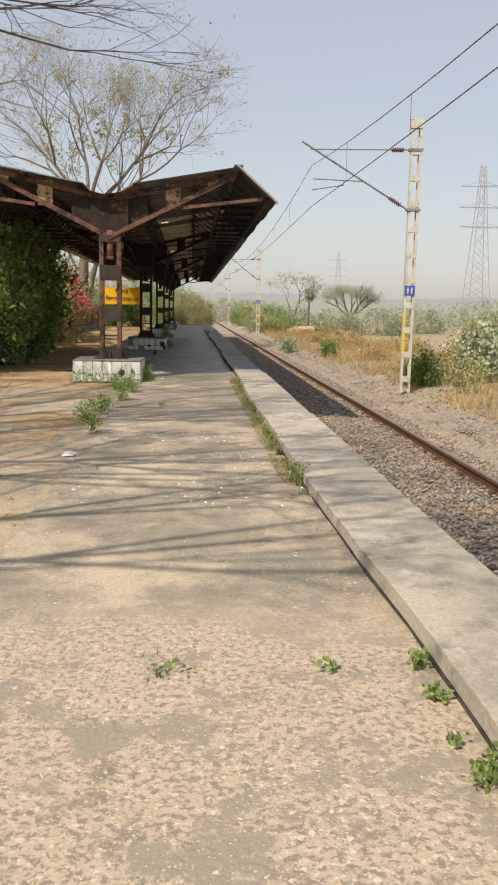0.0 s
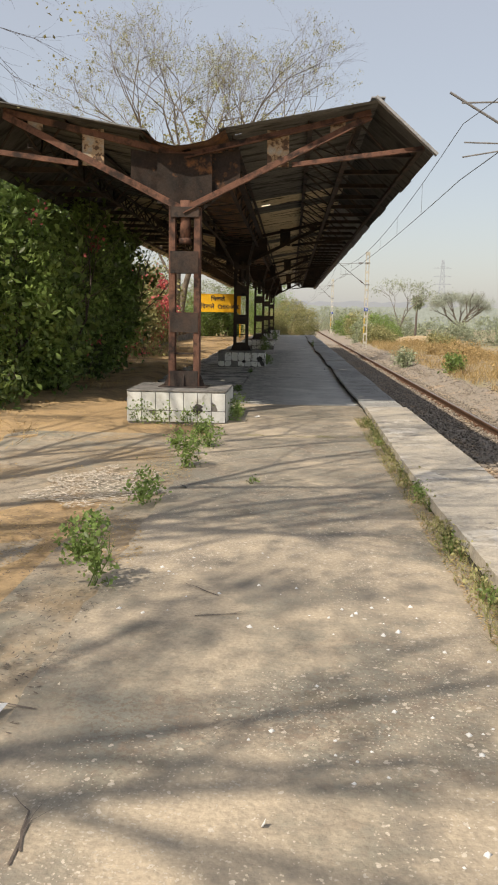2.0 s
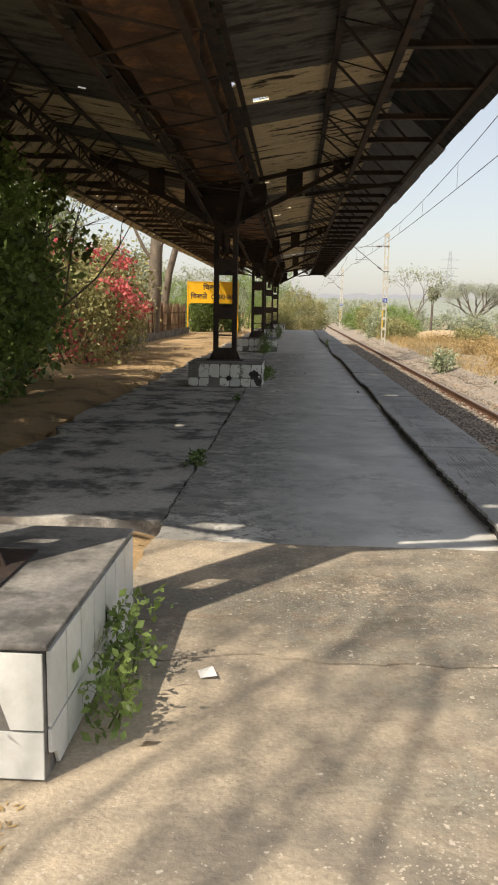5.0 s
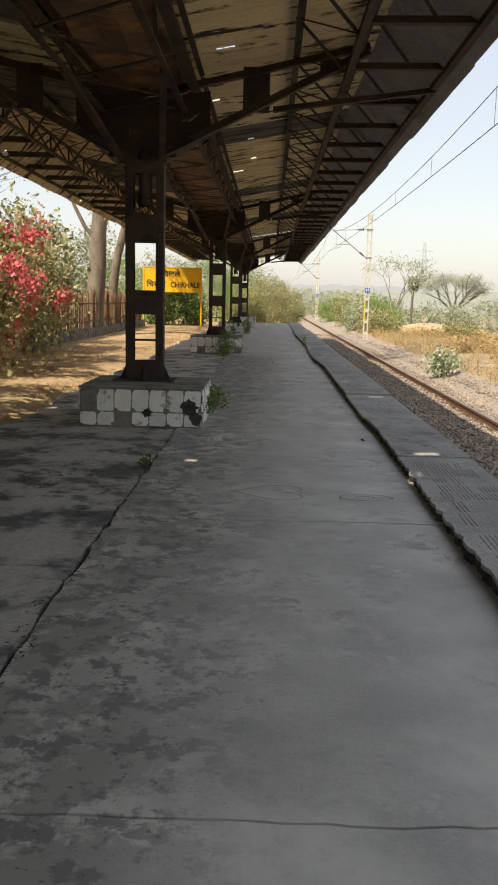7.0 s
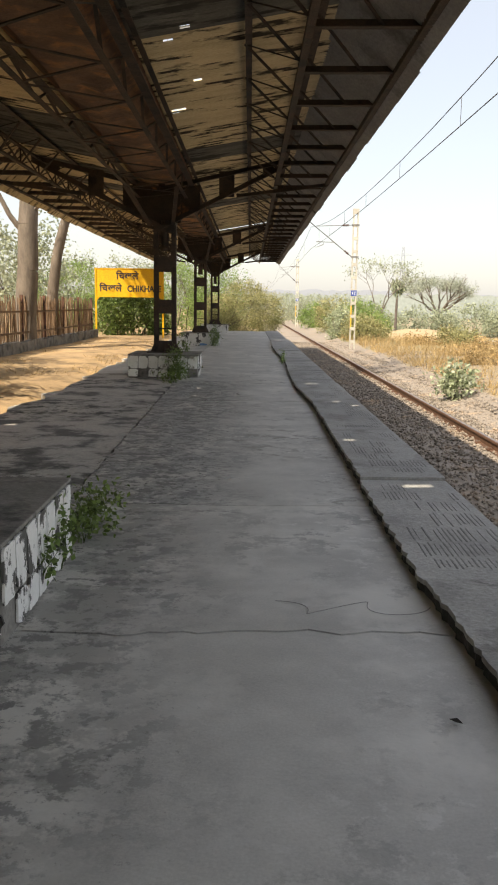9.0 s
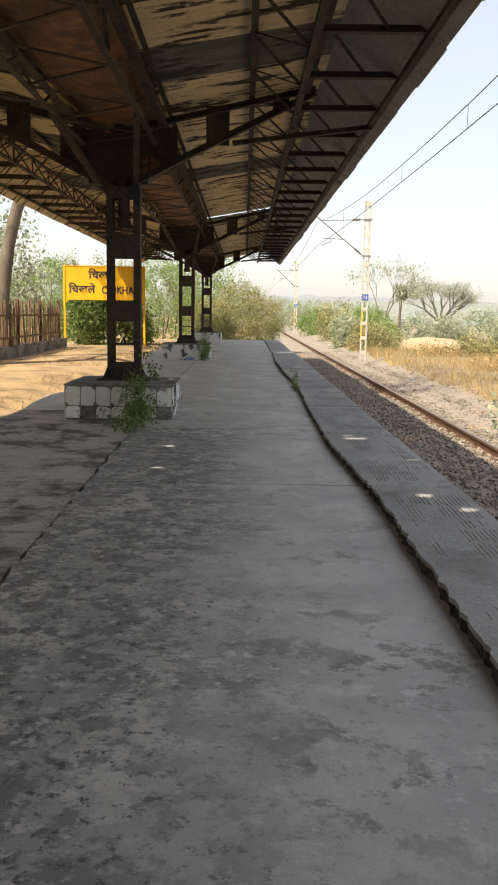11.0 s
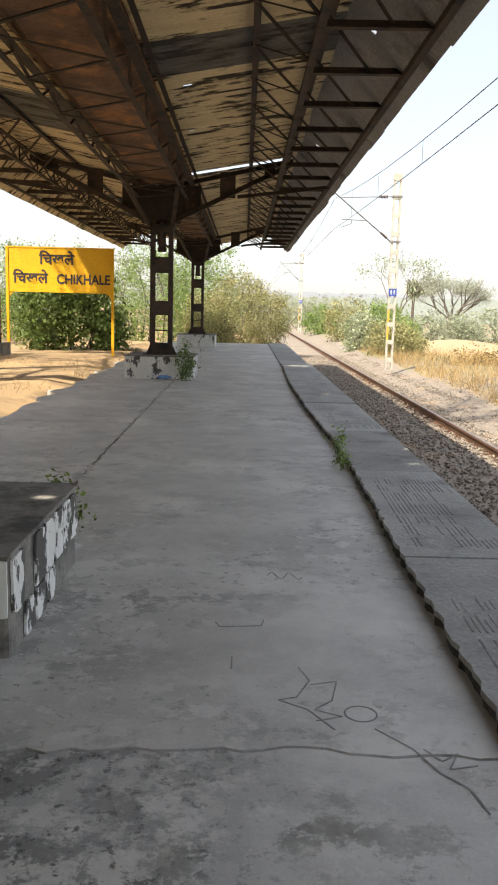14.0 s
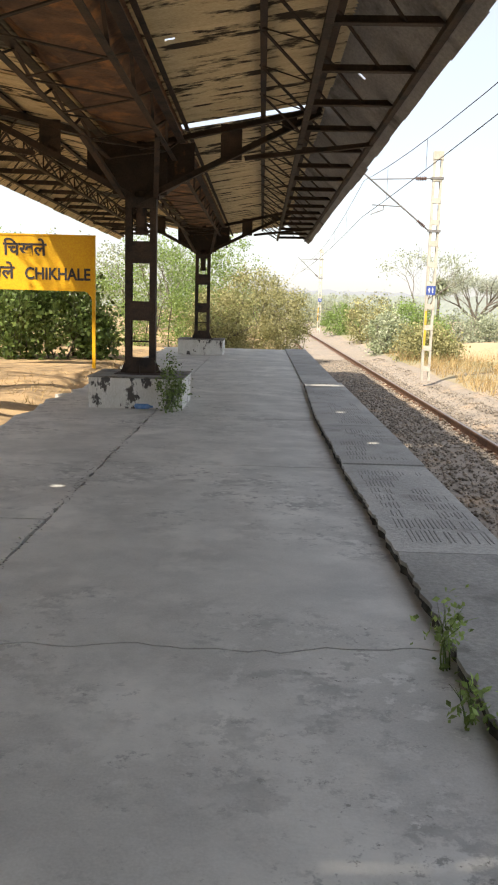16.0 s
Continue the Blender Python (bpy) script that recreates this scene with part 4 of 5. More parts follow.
# ---- station name board ----
sign = thing("station_sign", "yellow station name board with black lettering on two posts", "sign", at=(-4.33, 55.0, 0))
g = Geo()
g.box(-1.27, -0.012, 1.46, 1.27, 0.012, 2.47)
part("board", g, M["yellow"], sign)
for s in (-1, 1):
    g = Geo()
    g.box(s * 1.24 - 0.03, -0.035, -0.1, s * 1.24 + 0.03, 0.035, 2.46)
    part("post", g, M["yellow"], sign)
    g = Geo()
    n = 6
    arc = [(s * 1.21, 1.46), (s * 0.99, 1.46)] + [(s * (0.99 + 0.22 * math.sin(a * math.pi / 2 / n)), 1.24 + 0.22 * math.cos(a * math.pi / 2 / n)) for a in range(1, n + 1)]
    g.slab([(a, b) for a, b in (arc if s < 0 else arc[::-1])], -0.01, 0.01)
    g.v = [(a, c, b) for a, b, c in g.v]
    part("corner_bracket", g, M["yellow"], sign)
g = Geo()
for a, b in (((-1.28, 2.48), (1.28, 2.48)), ((-1.28, 1.46), (1.28, 1.46))):
    g.bar((a[0], 0, a[1]), (b[0], 0, b[1]), 0.05, 0.03)
part("frame", g, M["yellow"], sign)


def letters(text, size, x, z, squeeze=1.0):
    cu = bpy.data.curves.new("lettering", "FONT")
    cu.body, cu.size, cu.align_x, cu.extrude, cu.offset = text, size, "LEFT", 0.004, 0.008
    cu.materials.append(M["black"])
    ob = new("lettering", cu)
    ob.parent = sign
    ob.matrix_basis = pose(x, -0.018, z, 90, 0, 0) @ Matrix.Diagonal((squeeze, 1, 1, 1))
    return ob


letters("CHIKHALE", 0.31, -0.08, 1.655, 0.86)
letters("\u093f\u091a\u0916\u0932\u0947", 0.34, -0.48, 2.10)
letters("\u093f\u091a\u0916\u0932\u0947", 0.34, -1.10, 1.66)


# ---- overhead line ----
def mast(x, y, base, top, arm, label, reach=2.83):
    th = thing("overhead_line_mast", label, "mast", "overhead line masts", at=(x, y, base))
    h = top - base
    for s in (-1, 1):
        g = Geo()
        g.box(s * 0.10 - 0.03, -0.06, 0, s * 0.10 + 0.03, -0.05, h)
        g.box(s * 0.10 - 0.03, 0.05, 0, s * 0.10 + 0.03, 0.06, h)
        g.box(s * 0.125 - 0.005, -0.05, 0, s * 0.125 + 0.005, 0.05, h)
        part("channel", g, M["mastpaint"], th)
        g = Geo()
        g.box(s * 0.10 - 0.032, -0.064, 0.9, s * 0.10 + 0.032, -0.0605, 2.0)
        if s < 0:
            part("yellow_band", g, M["mastyellow"], th, "worn yellow painted band")
    n = 11
    for i in range(n):
        z = 0.35 + (h - 0.5) * i / (n - 1)
        for yy in (-0.066, 0.066):
            g = Geo()
            g.box(-0.12, yy - 0.004, z - 0.07, 0.12, yy + 0.004, z + 0.07)
            part("batten", g, M["mastpaint"], th)
    g = Geo()
    g.box(-0.14, -0.078, h - 0.22, 0.14, 0.078, h + 0.006)
    part("head_plate", g, M["mastpaint"], th, "ochre stained mast head")
    g = Geo()
    g.box(-0.13, -0.082, 2.45, 0.13, -0.074, 2.70)
    plate = part("number_plate", g, M["blue"], th, "small blue number plate")
    for dx in (-0.05, 0.05):
        g = Geo()
        g.box(dx - 0.012, -0.086, 2.50, dx + 0.012, -0.083, 2.65)
        g.box(dx - 0.035, -0.086, 2.58, dx + 0.03, -0.083, 2.60)
        part("numeral", g, M["white"], plate)
    if not arm:
        return th
    up, low, tipx = h - 0.72, h - 2.15, -reach

    def insulator(p, q):
        p, q = Vector(p), Vector(q)
        g = Geo()
        g.tube(p, q, 0.02, 0.02, 8)
        for i in range(6):
            a, b = p.lerp(q, (i + 0.3) / 6.4), p.lerp(q, (i + 0.8) / 6.4)
            g.tube(a, b, 0.065, 0.035, 10)
        part("insulator", g, M["insul"], th, "dark ribbed porcelain insulator")

    top_arm = Vector((tipx + 0.22, -0.1, up - 0.08))
    foot = Vector((-0.14, 0, low))
    g = Geo()
    g.tube((-0.14, 0, up), top_arm, 0.016, 0.016, 6)
    part("stay_tube", g, M["tube"], th)
    insulator((-0.30, 0, up - 0.01), (-0.62, -0.02, up - 0.02))
    d = (Vector((tipx, -0.1, up + 0.10)) - foot)
    g = Geo()
    g.tube(foot, foot + d, 0.024, 0.024, 7)
    part("bracket_tube", g, M["tube"], th)
    insulator(foot + d * 0.07, foot + d * 0.19)
    for z in (up, low):
        g = Geo()
        g.box(-0.17, -0.09, z - 0.03, 0.17, 0.09, z + 0.03)
        part("clamp", g, M["tube"], th)
    mid = foot + d * 0.42
    g = Geo()
    g.tube(mid, (tipx + 0.3, -0.1, mid.z + 0.02), 0.014, 0.014, 6)
    part("register_arm", g, M["tube"], th)
    g = Geo()
    g.tube((mid.x - 0.5, -0.05, mid.z), (mid.x - 0.5, -0.05, mid.z - 0.1), 0.01, 0.01, 5)
    g.tube((mid.x - 0.5, -0.05, mid.z - 0.1), (tipx + 0.28, -0.1, mid.z - 0.24), 0.014, 0.014, 6)
    part("steady_arm", g, M["tube"], th)
    return th


mast(5.52, 22.1, -0.75, 5.95, True, "grey latticed steel mast with bracket arm beside track")
mast(4.93, 63.0, -0.75, 5.62, True, "tall grey steel mast with yellow band beside track", 2.1)
mast(4.6, 104.0, -0.8, 5.6, True, "distant grey steel mast beside the track", 1.8)
mast(5.5, -20.0, -0.75, 5.95, True, "grey steel mast standing beside the track")
SUP = [(3.0, -20.0), (2.95, 22.0), (2.88, 62.9), (2.85, 103.9), (2.8, 145.0), (2.6, 260.0)]


def line(name, label, z_sup, sag, r, mat_):
    g = Geo()
    pts = []
    for (xa, ya), (xb, yb) in zip(SUP, SUP[1:]):
        for i in range(16):
            t = i / 16
            pts.append(Vector((xa + (xb - xa) * t, ya + (yb - ya) * t, z_sup - sag * 4 * t * (1 - t))))
    for a, b in zip(pts, pts[1:]):
        g.tube(a, b, r, r, 5, caps=False)
    ob = part(name, g, mat_)
    return tagged(ob, label, "wire")


line("catenary_wire", "dark sagging messenger wire strung between the masts", 4.78, 0.88, 0.007, M["wire"])
line("contact_wire", "taut dark contact wire above the railway track", 3.80, 0.20, 0.0075, M["wire"])
for (xa, ya), (xb, yb) in zip(SUP[:4], SUP[1:4]):
    for i in range(1, 9):
        t = i / 9
        g = Geo()
        p = Vector((xa + (xb - xa) * t, ya + (yb - ya) * t, 0))
        g.tube(p + Vector((0, 0, 3.80 - 0.8 * t * (1 - t))), p + Vector((0, 0, 4.78 - 3.52 * t * (1 - t))), 0.0045, 0.0045, 4)
        tagged(part("dropper_wire", g, M["wire"]), "thin vertical dropper between the two overhead wires", "wire", "droppers")

# ---- transmission towers far off ----
def tower(x, y, base, h, label, steel):
    th = thing("transmission_tower", label, "pylon", "far pylons", at=(x, y, base))

    def half(z):
        return h * (0.085 - 0.072 * (z / h) ** 0.8)
    for sx in (-1, 1):
        for sy in (-1, 1):
            g = Geo()
            for i in range(13):
                a = h * i / 12
                g.v += [(sx * half(a) + u * 0.11, sy * half(a) + w * 0.11, a) for u, w in ((-1, -1), (1, -1), (1, 1), (-1, 1))]
            g.f += [(4 * i + j, 4 * i + (j + 1) % 4, 4 * i + 4 + (j + 1) % 4, 4 * i + 4 + j) for i in range(12) for j in range(4)]
            part("leg", g, steel, th)
    for i in range(12):
        a, b = h * i / 12, h * (i + 1) / 12
        for s in (-1, 1):
            g = Geo()
            g.bar((-half(a), s * half(a), a), (half(b), s * half(b), b), 0.14, 0.14)
            g.bar((half(a), s * half(a), a), (-half(b), s * half(b), b), 0.14, 0.14)
            part("brace", g, steel, th)
    for z in (0.62, 0.74, 0.87):
        for s in (-1, 1):
            g = Geo()
            g.bar((0, 0, h * z), (s * h * 0.14, 0, h * z), 0.2, 0.3)
            g.bar((0, 0, h * (z + 0.03)), (s * h * 0.14, 0, h * z), 0.14, 0.14)
            part("cross_arm", g, steel, th)
    return th


# both pylons glow faintly, with haze put into their colour
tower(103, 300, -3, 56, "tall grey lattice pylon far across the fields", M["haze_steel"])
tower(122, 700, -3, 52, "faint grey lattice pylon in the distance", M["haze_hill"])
for z, dx in ((31.5, -7.8), (31.5, 7.8), (38.2, -7.8), (38.2, 7.8), (45.5, -7.8), (45.5, 7.8)):
    g = Geo()
    p, q = Vector((103 + dx, 300, z)), Vector((210 + dx, 60, z - 2))
    for i in range(10):
        a, b = i / 10, (i + 1) / 10
        g.tube(p.lerp(q, a) - Vector((0, 0, 26 * a * (1 - a))), p.lerp(q, b) - Vector((0, 0, 26 * b * (1 - b))), 0.05, 0.05, 4, caps=False)
    tagged(part("power_line", g, M["wire"]), "thin power line sagging from the far pylon", "wire", "power lines")

# ---- fence ----
wall = Geo()
for i in range(24):
    a = 38.0 + i * 0.7
    wall.box(-5.85 + 0.02 * (i % 2), a, -0.15, -5.5 + 0.015 * (i % 3), a + 0.69, 0.22 + 0.02 * ((i * 7) % 3))
tagged(part("kerb_wall", wall, M["render"]), "low crumbling stone kerb wall under the fence", "wall", kind="structure")
fence = thing("fence", "weathered fence of close thin rusty-brown pales", "fence", at=(-5.68, 38.2, 0.2))
rnd = random.Random(9)
pale_mesh = []
for k in range(6):
    g = Geo()
    hh = 1.0 + 0.035 * k
    g.bar((0, 0, 0), (rnd.uniform(-0.03, 0.03), rnd.uniform(-0.03, 0.03), hh), 0.035 + 0.006 * (k % 3), 0.018, up=(1, 0, 0))
    pale_mesh.append(g.mesh("pale", M["pale"]))
yy = 0.0
while yy < 16.4:
    ob = part("pale", rnd.choice(pale_mesh), None, fence)
    ob.location = (rnd.uniform(-0.02, 0.02), yy, rnd.uniform(-0.05, 0.03))
    ob.rotation_euler = (rnd.uniform(-0.04, 0.04), rnd.uniform(-0.03, 0.03), rnd.uniform(0, 0.6))
    yy += rnd.uniform(0.042, 0.078)
for z in (0.25, 0.78):
    g = Geo()
    g.bar((0.03, -0.1, z), (0.03, 16.5, z), 0.03, 0.045)
    part("rail", g, M["pale"], fence)
for i in range(8):
    g = Geo()
    g.box(-0.03, i * 2.34 - 0.03, -0.25, 0.05, i * 2.34 + 0.03, 1.2)
    part("post", g, M["rust"], fence)

# ---- trees ----
def tree(name, label, start, seed, trunk, limbs, level, length, radius, bark, leaf=None, count=0, size=0.1, bend=0.28, droop=0.0, fork=(2, 3), ratio=0.72, wide=0.8, clumps=200, spread=0.15):
    th = thing(name, label, "tree", at=start)
    r = random.Random(seed)
    g = Geo()
    g.smooth = True
    p, rad = Vector((0, 0, -0.3)), radius * 1.25
    for q in trunk:
        q = Vector(q)
        steps = 3
        for i in range(steps):
            e = p.lerp(q, (i + 1) / steps) if i == steps - 1 else p.lerp(q, (i + 1) / steps) + Vector((r.uniform(-1, 1), r.uniform(-1, 1), 0)) * radius * 0.25
            r1 = rad * 0.93
            g.tube(p if i == 0 else last, e, rad, r1, 9, caps=False)
            last, rad = e, r1
        p = q
    part("trunk", g, bark, th)
    g = Geo()
    tips = []
    for k, d in enumerate(limbs):
        grow(g, tips, p - Vector((0, 0, 0.1 * k)), Vector(d).normalized(), length * r.uniform(0.85, 1.15), rad * 0.62, level, r, bend, fork, droop, 6, ratio, wide)
    tagged(part("branchwork", g, M["twig"] if bark is M["bark"] else bark, th), kind="stuff")
    if leaf:
        pick = r.sample(range(len(tips)), min(len(tips), clumps))
        leaves("crown", [(*tips[i], 0.12, 0.12, 0.12) for i in pick], count, size, leaf, th, clumps=len(pick), spread=spread, shell=0.2)
    return th


tree("bare_tree", "big grey-barked tree with a wide nearly bare crown", (-5.8, 46.0, 0), 21, [(0.15, 0, 3.2), (0.5, 0, 6.2)],
     [(0.95, 0.2, 0.75), (-0.8, 0.3, 0.8), (0.35, -0.6, 1.1), (-0.15, 0.6, 1.25), (0.7, -0.35, 0.6), (-0.45, -0.3, 1.1)], 6, 3.25, 0.25, M["bark"], M["leaf_dry"], 16000, 0.065, 0.34, fork=(2, 3), ratio=0.745, wide=0.86, clumps=1500, spread=0.11)
low, tips = Geo(), []
r_low = random.Random(5)
for z, d in ((2.9, (-0.7, -0.3, 0.8)), (3.3, (0.75, -0.2, 0.75)), (3.9, (-0.5, 0.2, 1.0))):
    grow(low, tips, Vector((0.1, 0, z)), Vector(d).normalized(), 1.9, 0.085, 3, r_low, 0.3, (2, 3), 0, 6, 0.74, 0.8)
tagged(part("low_branchwork", low, M["bark"], bpy.data.objects["bare_tree"]), kind="stuff")
tree("leaning_tree", "pale leaning tree trunk behind the fence", (-5.95, 49.0, 0), 8, [(0.35, 0, 2.6), (1.15, 0, 5.2)],
     [(0.3, 0.3, 1), (-0.5, 0.1, 1), (0.7, -0.2, 0.8)], 4, 2.4, 0.15, M["bark"], M["leaf_dry"], 1500, 0.14, 0.3, clumps=160)
tree("overhanging_tree", "bare-limbed tree spreading twigs over the platform", (-6.5, 7.2, 0), 4, [(0.3, 0.2, 2.2), (0.8, 0.6, 3.9)],
     [(1.0, 0.45, 0.32), (0.8, 1.1, 0.28), (0.9, -0.25, 0.5), (0.25, 1.3, 0.42), (-0.6, 0.3, 0.9), (0.6, 0.75, 0.75)], 5, 2.5, 0.15, M["darkbark"], M["leaf_dry"], 8000, 0.036, 0.30, droop=0.03, ratio=0.74, wide=0.62, clumps=700, spread=0.16)
# two unseen trees added only to cast dappled shade on the platform
tree("shade_tree", "unseen bare-limbed tree added to shade the platform", (-6.8, 1.5, 0), 14, [(0.3, 0.2, 2.4), (0.9, 0.5, 4.2)],
     [(1.0, 0.4, 0.35), (0.9, 0.9, 0.4), (1.0, -0.1, 0.6), (0.6, 1.2, 0.5), (-0.6, 0.3, 0.9)], 5, 2.4, 0.13, M["darkbark"], M["leaf_dry"], 6500, 0.075, 0.30, ratio=0.74, wide=0.62, clumps=700, spread=0.2)
tree("shade_tree", "unseen thin-leaved tree added to cast dappled shade", (-7.2, 4.6, 0), 27, [(0.3, 0.1, 2.6), (0.9, 0.3, 4.4)],
     [(1.0, 0.5, 0.35), (0.9, 0.9, 0.45), (1.0, 0.0, 0.5), (0.6, 1.2, 0.4), (0.9, -0.5, 0.5), (-0.6, 0.3, 0.9)], 5, 2.45, 0.12, M["darkbark"], M["leaf_dry"], 2600, 0.06, 0.30, ratio=0.74, wide=0.62, clumps=700, spread=0.2)
tree("umbrella_tree", "wide flat-topped green acacia standing in the fields", (27.6, 150, -3.0), 31, [(0.5, 0, 2.0), (0.9, 0, 3.2)],
     [(1, 0.2, 0.7), (-1, 0.3, 0.75), (0.3, -1, 0.75), (0.2, 1, 0.8), (0.7, -0.5, 0.9), (-0.5, 0, 1)], 3, 3.0, 0.42, M["bark"], None, 0, wide=0.6, ratio=0.62)
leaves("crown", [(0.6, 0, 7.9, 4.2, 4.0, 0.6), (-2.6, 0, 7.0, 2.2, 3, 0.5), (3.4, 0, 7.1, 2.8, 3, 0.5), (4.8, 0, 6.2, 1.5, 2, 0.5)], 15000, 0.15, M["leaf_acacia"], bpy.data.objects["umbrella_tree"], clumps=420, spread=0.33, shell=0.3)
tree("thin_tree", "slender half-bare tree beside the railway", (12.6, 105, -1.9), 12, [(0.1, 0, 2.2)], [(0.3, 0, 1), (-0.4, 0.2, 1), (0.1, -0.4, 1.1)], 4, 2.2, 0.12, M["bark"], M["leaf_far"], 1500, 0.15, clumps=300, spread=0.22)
palm = thing("palm_tree", "lone fan palm in the distance", "tree", at=(15.8, 114, -2.2))
g = Geo()
g.tube((0, 0, 0), (0.1, 0, 5.2), 0.16, 0.12, 8)
part("trunk", g, M["darkbark"], palm)
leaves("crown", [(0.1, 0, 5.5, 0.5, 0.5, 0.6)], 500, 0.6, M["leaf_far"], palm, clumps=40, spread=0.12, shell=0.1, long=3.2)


# paler leaves on the outer shell put sunlight into the bush's colour
def sun_tinted_shoots(th, blobs, count, size, material):
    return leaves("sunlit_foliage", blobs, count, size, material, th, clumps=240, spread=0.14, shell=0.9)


def bush(name, label, blobs, count, size, leaf, clumps=90, spread=0.2, stems=10, shell=0.45, extra=None, category="bush", group=""):
    c = np.mean([b[:2] for b in blobs], axis=0)
    low = min(b[2] - b[5] for b in blobs)
    th = thing(name, label, category, group, at=(c[0], c[1], low))
    off = [(b[0] - c[0], b[1] - c[1], b[2] - low, *b[3:]) for b in blobs]
    r = random.Random(int(abs(c[0] * 37 + c[1] * 11)))
    g, tips = Geo(), []
    for i in range(stems):
        b = r.choice(off)
        foot = Vector((b[0] + r.uniform(-0.4, 0.4) * b[3], b[1] + r.uniform(-0.4, 0.4) * b[4], -0.05))
        d = Vector((r.uniform(-0.5, 0.5), r.uniform(-0.5, 0.5), 1)).normalized()
        grow(g, tips, foot, d, (b[2] + b[5]) * 0.42, 0.012 + 0.012 * b[5], 2, r, 0.3, (2, 2), 0, 4, 0.7, 0.7)
    tagged(part("stem_tangle", g, M["darkbark"], th), kind="stuff")
    leaves("foliage", off, count, size, leaf, th, clumps=clumps, spread=spread, shell=shell)
    if extra:
        m, n, sz, cl = extra
        leaves("bloom", off, n, sz, m, th, clumps=cl, spread=spread * 0.55, shell=0.8, long=1.2)
    return th


# hedge and flowering shrubs on the earth side
bush("green_bush", "dense dark green bush with hanging leafy shoots", [(-4.9, 19.0, 1.5, 1.35, 1.8, 1.7), (-5.2, 21.5, 1.9, 1.5, 1.8, 2.2), (-5.6, 17.2, 1.4, 1.4, 1.5, 1.6)], 25000, 0.145, M["leaf"], 230, 0.19, 24, shell=0.6, extra=(M["bract"], 260, 0.09, 14))
bush("green_bush", "tall dark green bush shading the dry earth", [(-5.0, 24.5, 1.7, 1.3, 1.9, 2.0), (-5.4, 27.0, 2.0, 1.5, 1.8, 2.2)], 17000, 0.15, M["leaf"], 170, 0.19, 18, shell=0.6, extra=(M["bract"], 200, 0.09, 10))
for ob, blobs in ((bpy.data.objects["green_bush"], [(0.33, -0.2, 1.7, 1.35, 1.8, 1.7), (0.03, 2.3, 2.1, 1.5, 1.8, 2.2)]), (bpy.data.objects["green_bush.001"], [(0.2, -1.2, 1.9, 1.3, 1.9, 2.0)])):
    sun_tinted_shoots(ob, blobs, 15000, 0.10, M["leaf_fresh"])
bush("shrub", "low leafy green shrub at the earth's edge", [(-4.2, 17.0, 0.4, 0.5, 0.6, 0.45), (-4.0, 19.8, 0.45, 0.4, 0.6, 0.5), (-3.95, 22.3, 0.4, 0.4, 0.5, 0.45)], 3600, 0.1, M["leaf"], 60, 0.13, 8)
bush("bougainvillea", "sprawling bougainvillea with pink-red bracts and dusty leaves", [(-5.0, 31.5, 1.2, 1.3, 1.6, 1.3), (-5.2, 34.2, 1.3, 1.2, 1.8, 1.4), (-5.6, 37.0, 1.4, 1.1, 1.5, 1.5)], 15000, 0.11, M["leaf_dry"], 220, 0.22, 26, extra=(M["bract"], 4200, 0.085, 60))
bush("pale_tree", "pale grey-green feathery tree behind the bushes", [(-7.8, 33.0, 3.2, 1.6, 2.4, 2.6), (-7.8, 37.5, 3.4, 1.4, 2.2, 2.6), (-7.6, 28.0, 3.2, 1.4, 2.2, 2.6), (-9.0, 35.0, 4.6, 1.6, 3.0, 2.0), (-9.6, 41.5, 3.0, 1.6, 2.6, 2.6)], 42000, 0.11, M["leaf_pale"], 700, 0.24, 26, extra=(M["bract"], 300, 0.09, 10), category="tree")
bush("creeper_bush", "dark creeper-hung bush behind the name board", [(-5.2, 57.2, 0.9, 0.7, 0.7, 1.0), (-4.3, 57.6, 0.9, 0.75, 0.7, 1.05), (-3.6, 57.8, 0.5, 0.4, 0.6, 0.55)], 8000, 0.12, M["leaf"], 150, 0.15, 14)
bush("green_thicket", "light green scrub thicket beyond the platform end", [(-4.2, 72, 1.6, 2.6, 2.0, 2.2), (-1.9, 74, 1.9, 1.9, 2.0, 2.4), (-8.5, 66, 1.2, 2.6, 2.0, 1.9), (-6.6, 63, 0.9, 1.6, 1.5, 1.4)], 44000, 0.085, M["leaf_fresh"], 720, 0.2, 18)
bush("dry_thicket", "yellow-green dusty bush at the platform end", [(-0.2, 69, 0.9, 1.2, 1.4, 1.6), (1.0, 72, 0.7, 1.0, 1.5, 1.3), (-1.4, 67.2, 0.5, 0.9, 1.0, 1.2)], 32000, 0.075, M["leaf_dry"], 560, 0.16, 16)
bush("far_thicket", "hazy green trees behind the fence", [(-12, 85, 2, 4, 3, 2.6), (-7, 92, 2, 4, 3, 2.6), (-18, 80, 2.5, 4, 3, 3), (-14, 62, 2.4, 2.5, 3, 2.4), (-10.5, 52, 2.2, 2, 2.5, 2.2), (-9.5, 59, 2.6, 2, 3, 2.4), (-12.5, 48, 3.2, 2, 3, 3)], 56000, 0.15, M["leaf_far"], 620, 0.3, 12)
for x, y, r in [(7.6, 44, 0.8), (9.2, 47.5, 1.1), (8.2, 52, 0.9), (10.6, 41, 1.2), (7.9, 36, 0.7), (10.4, 33, 1.0), (9.0, 57, 0.9), (12.5, 50, 1.4), (8.6, 65.5, 1.0), (10.2, 66.5, 1.1), (11.8, 64.5, 1.3)]:
    bush("dry_brush", "tangled straw-brown dry brushwood on the bank", [(x, y, -0.62, r, r * 1.2, 0.42)], 2200, 0.09, M["straw"], 60, 0.16, 14, group="dry brushwood")
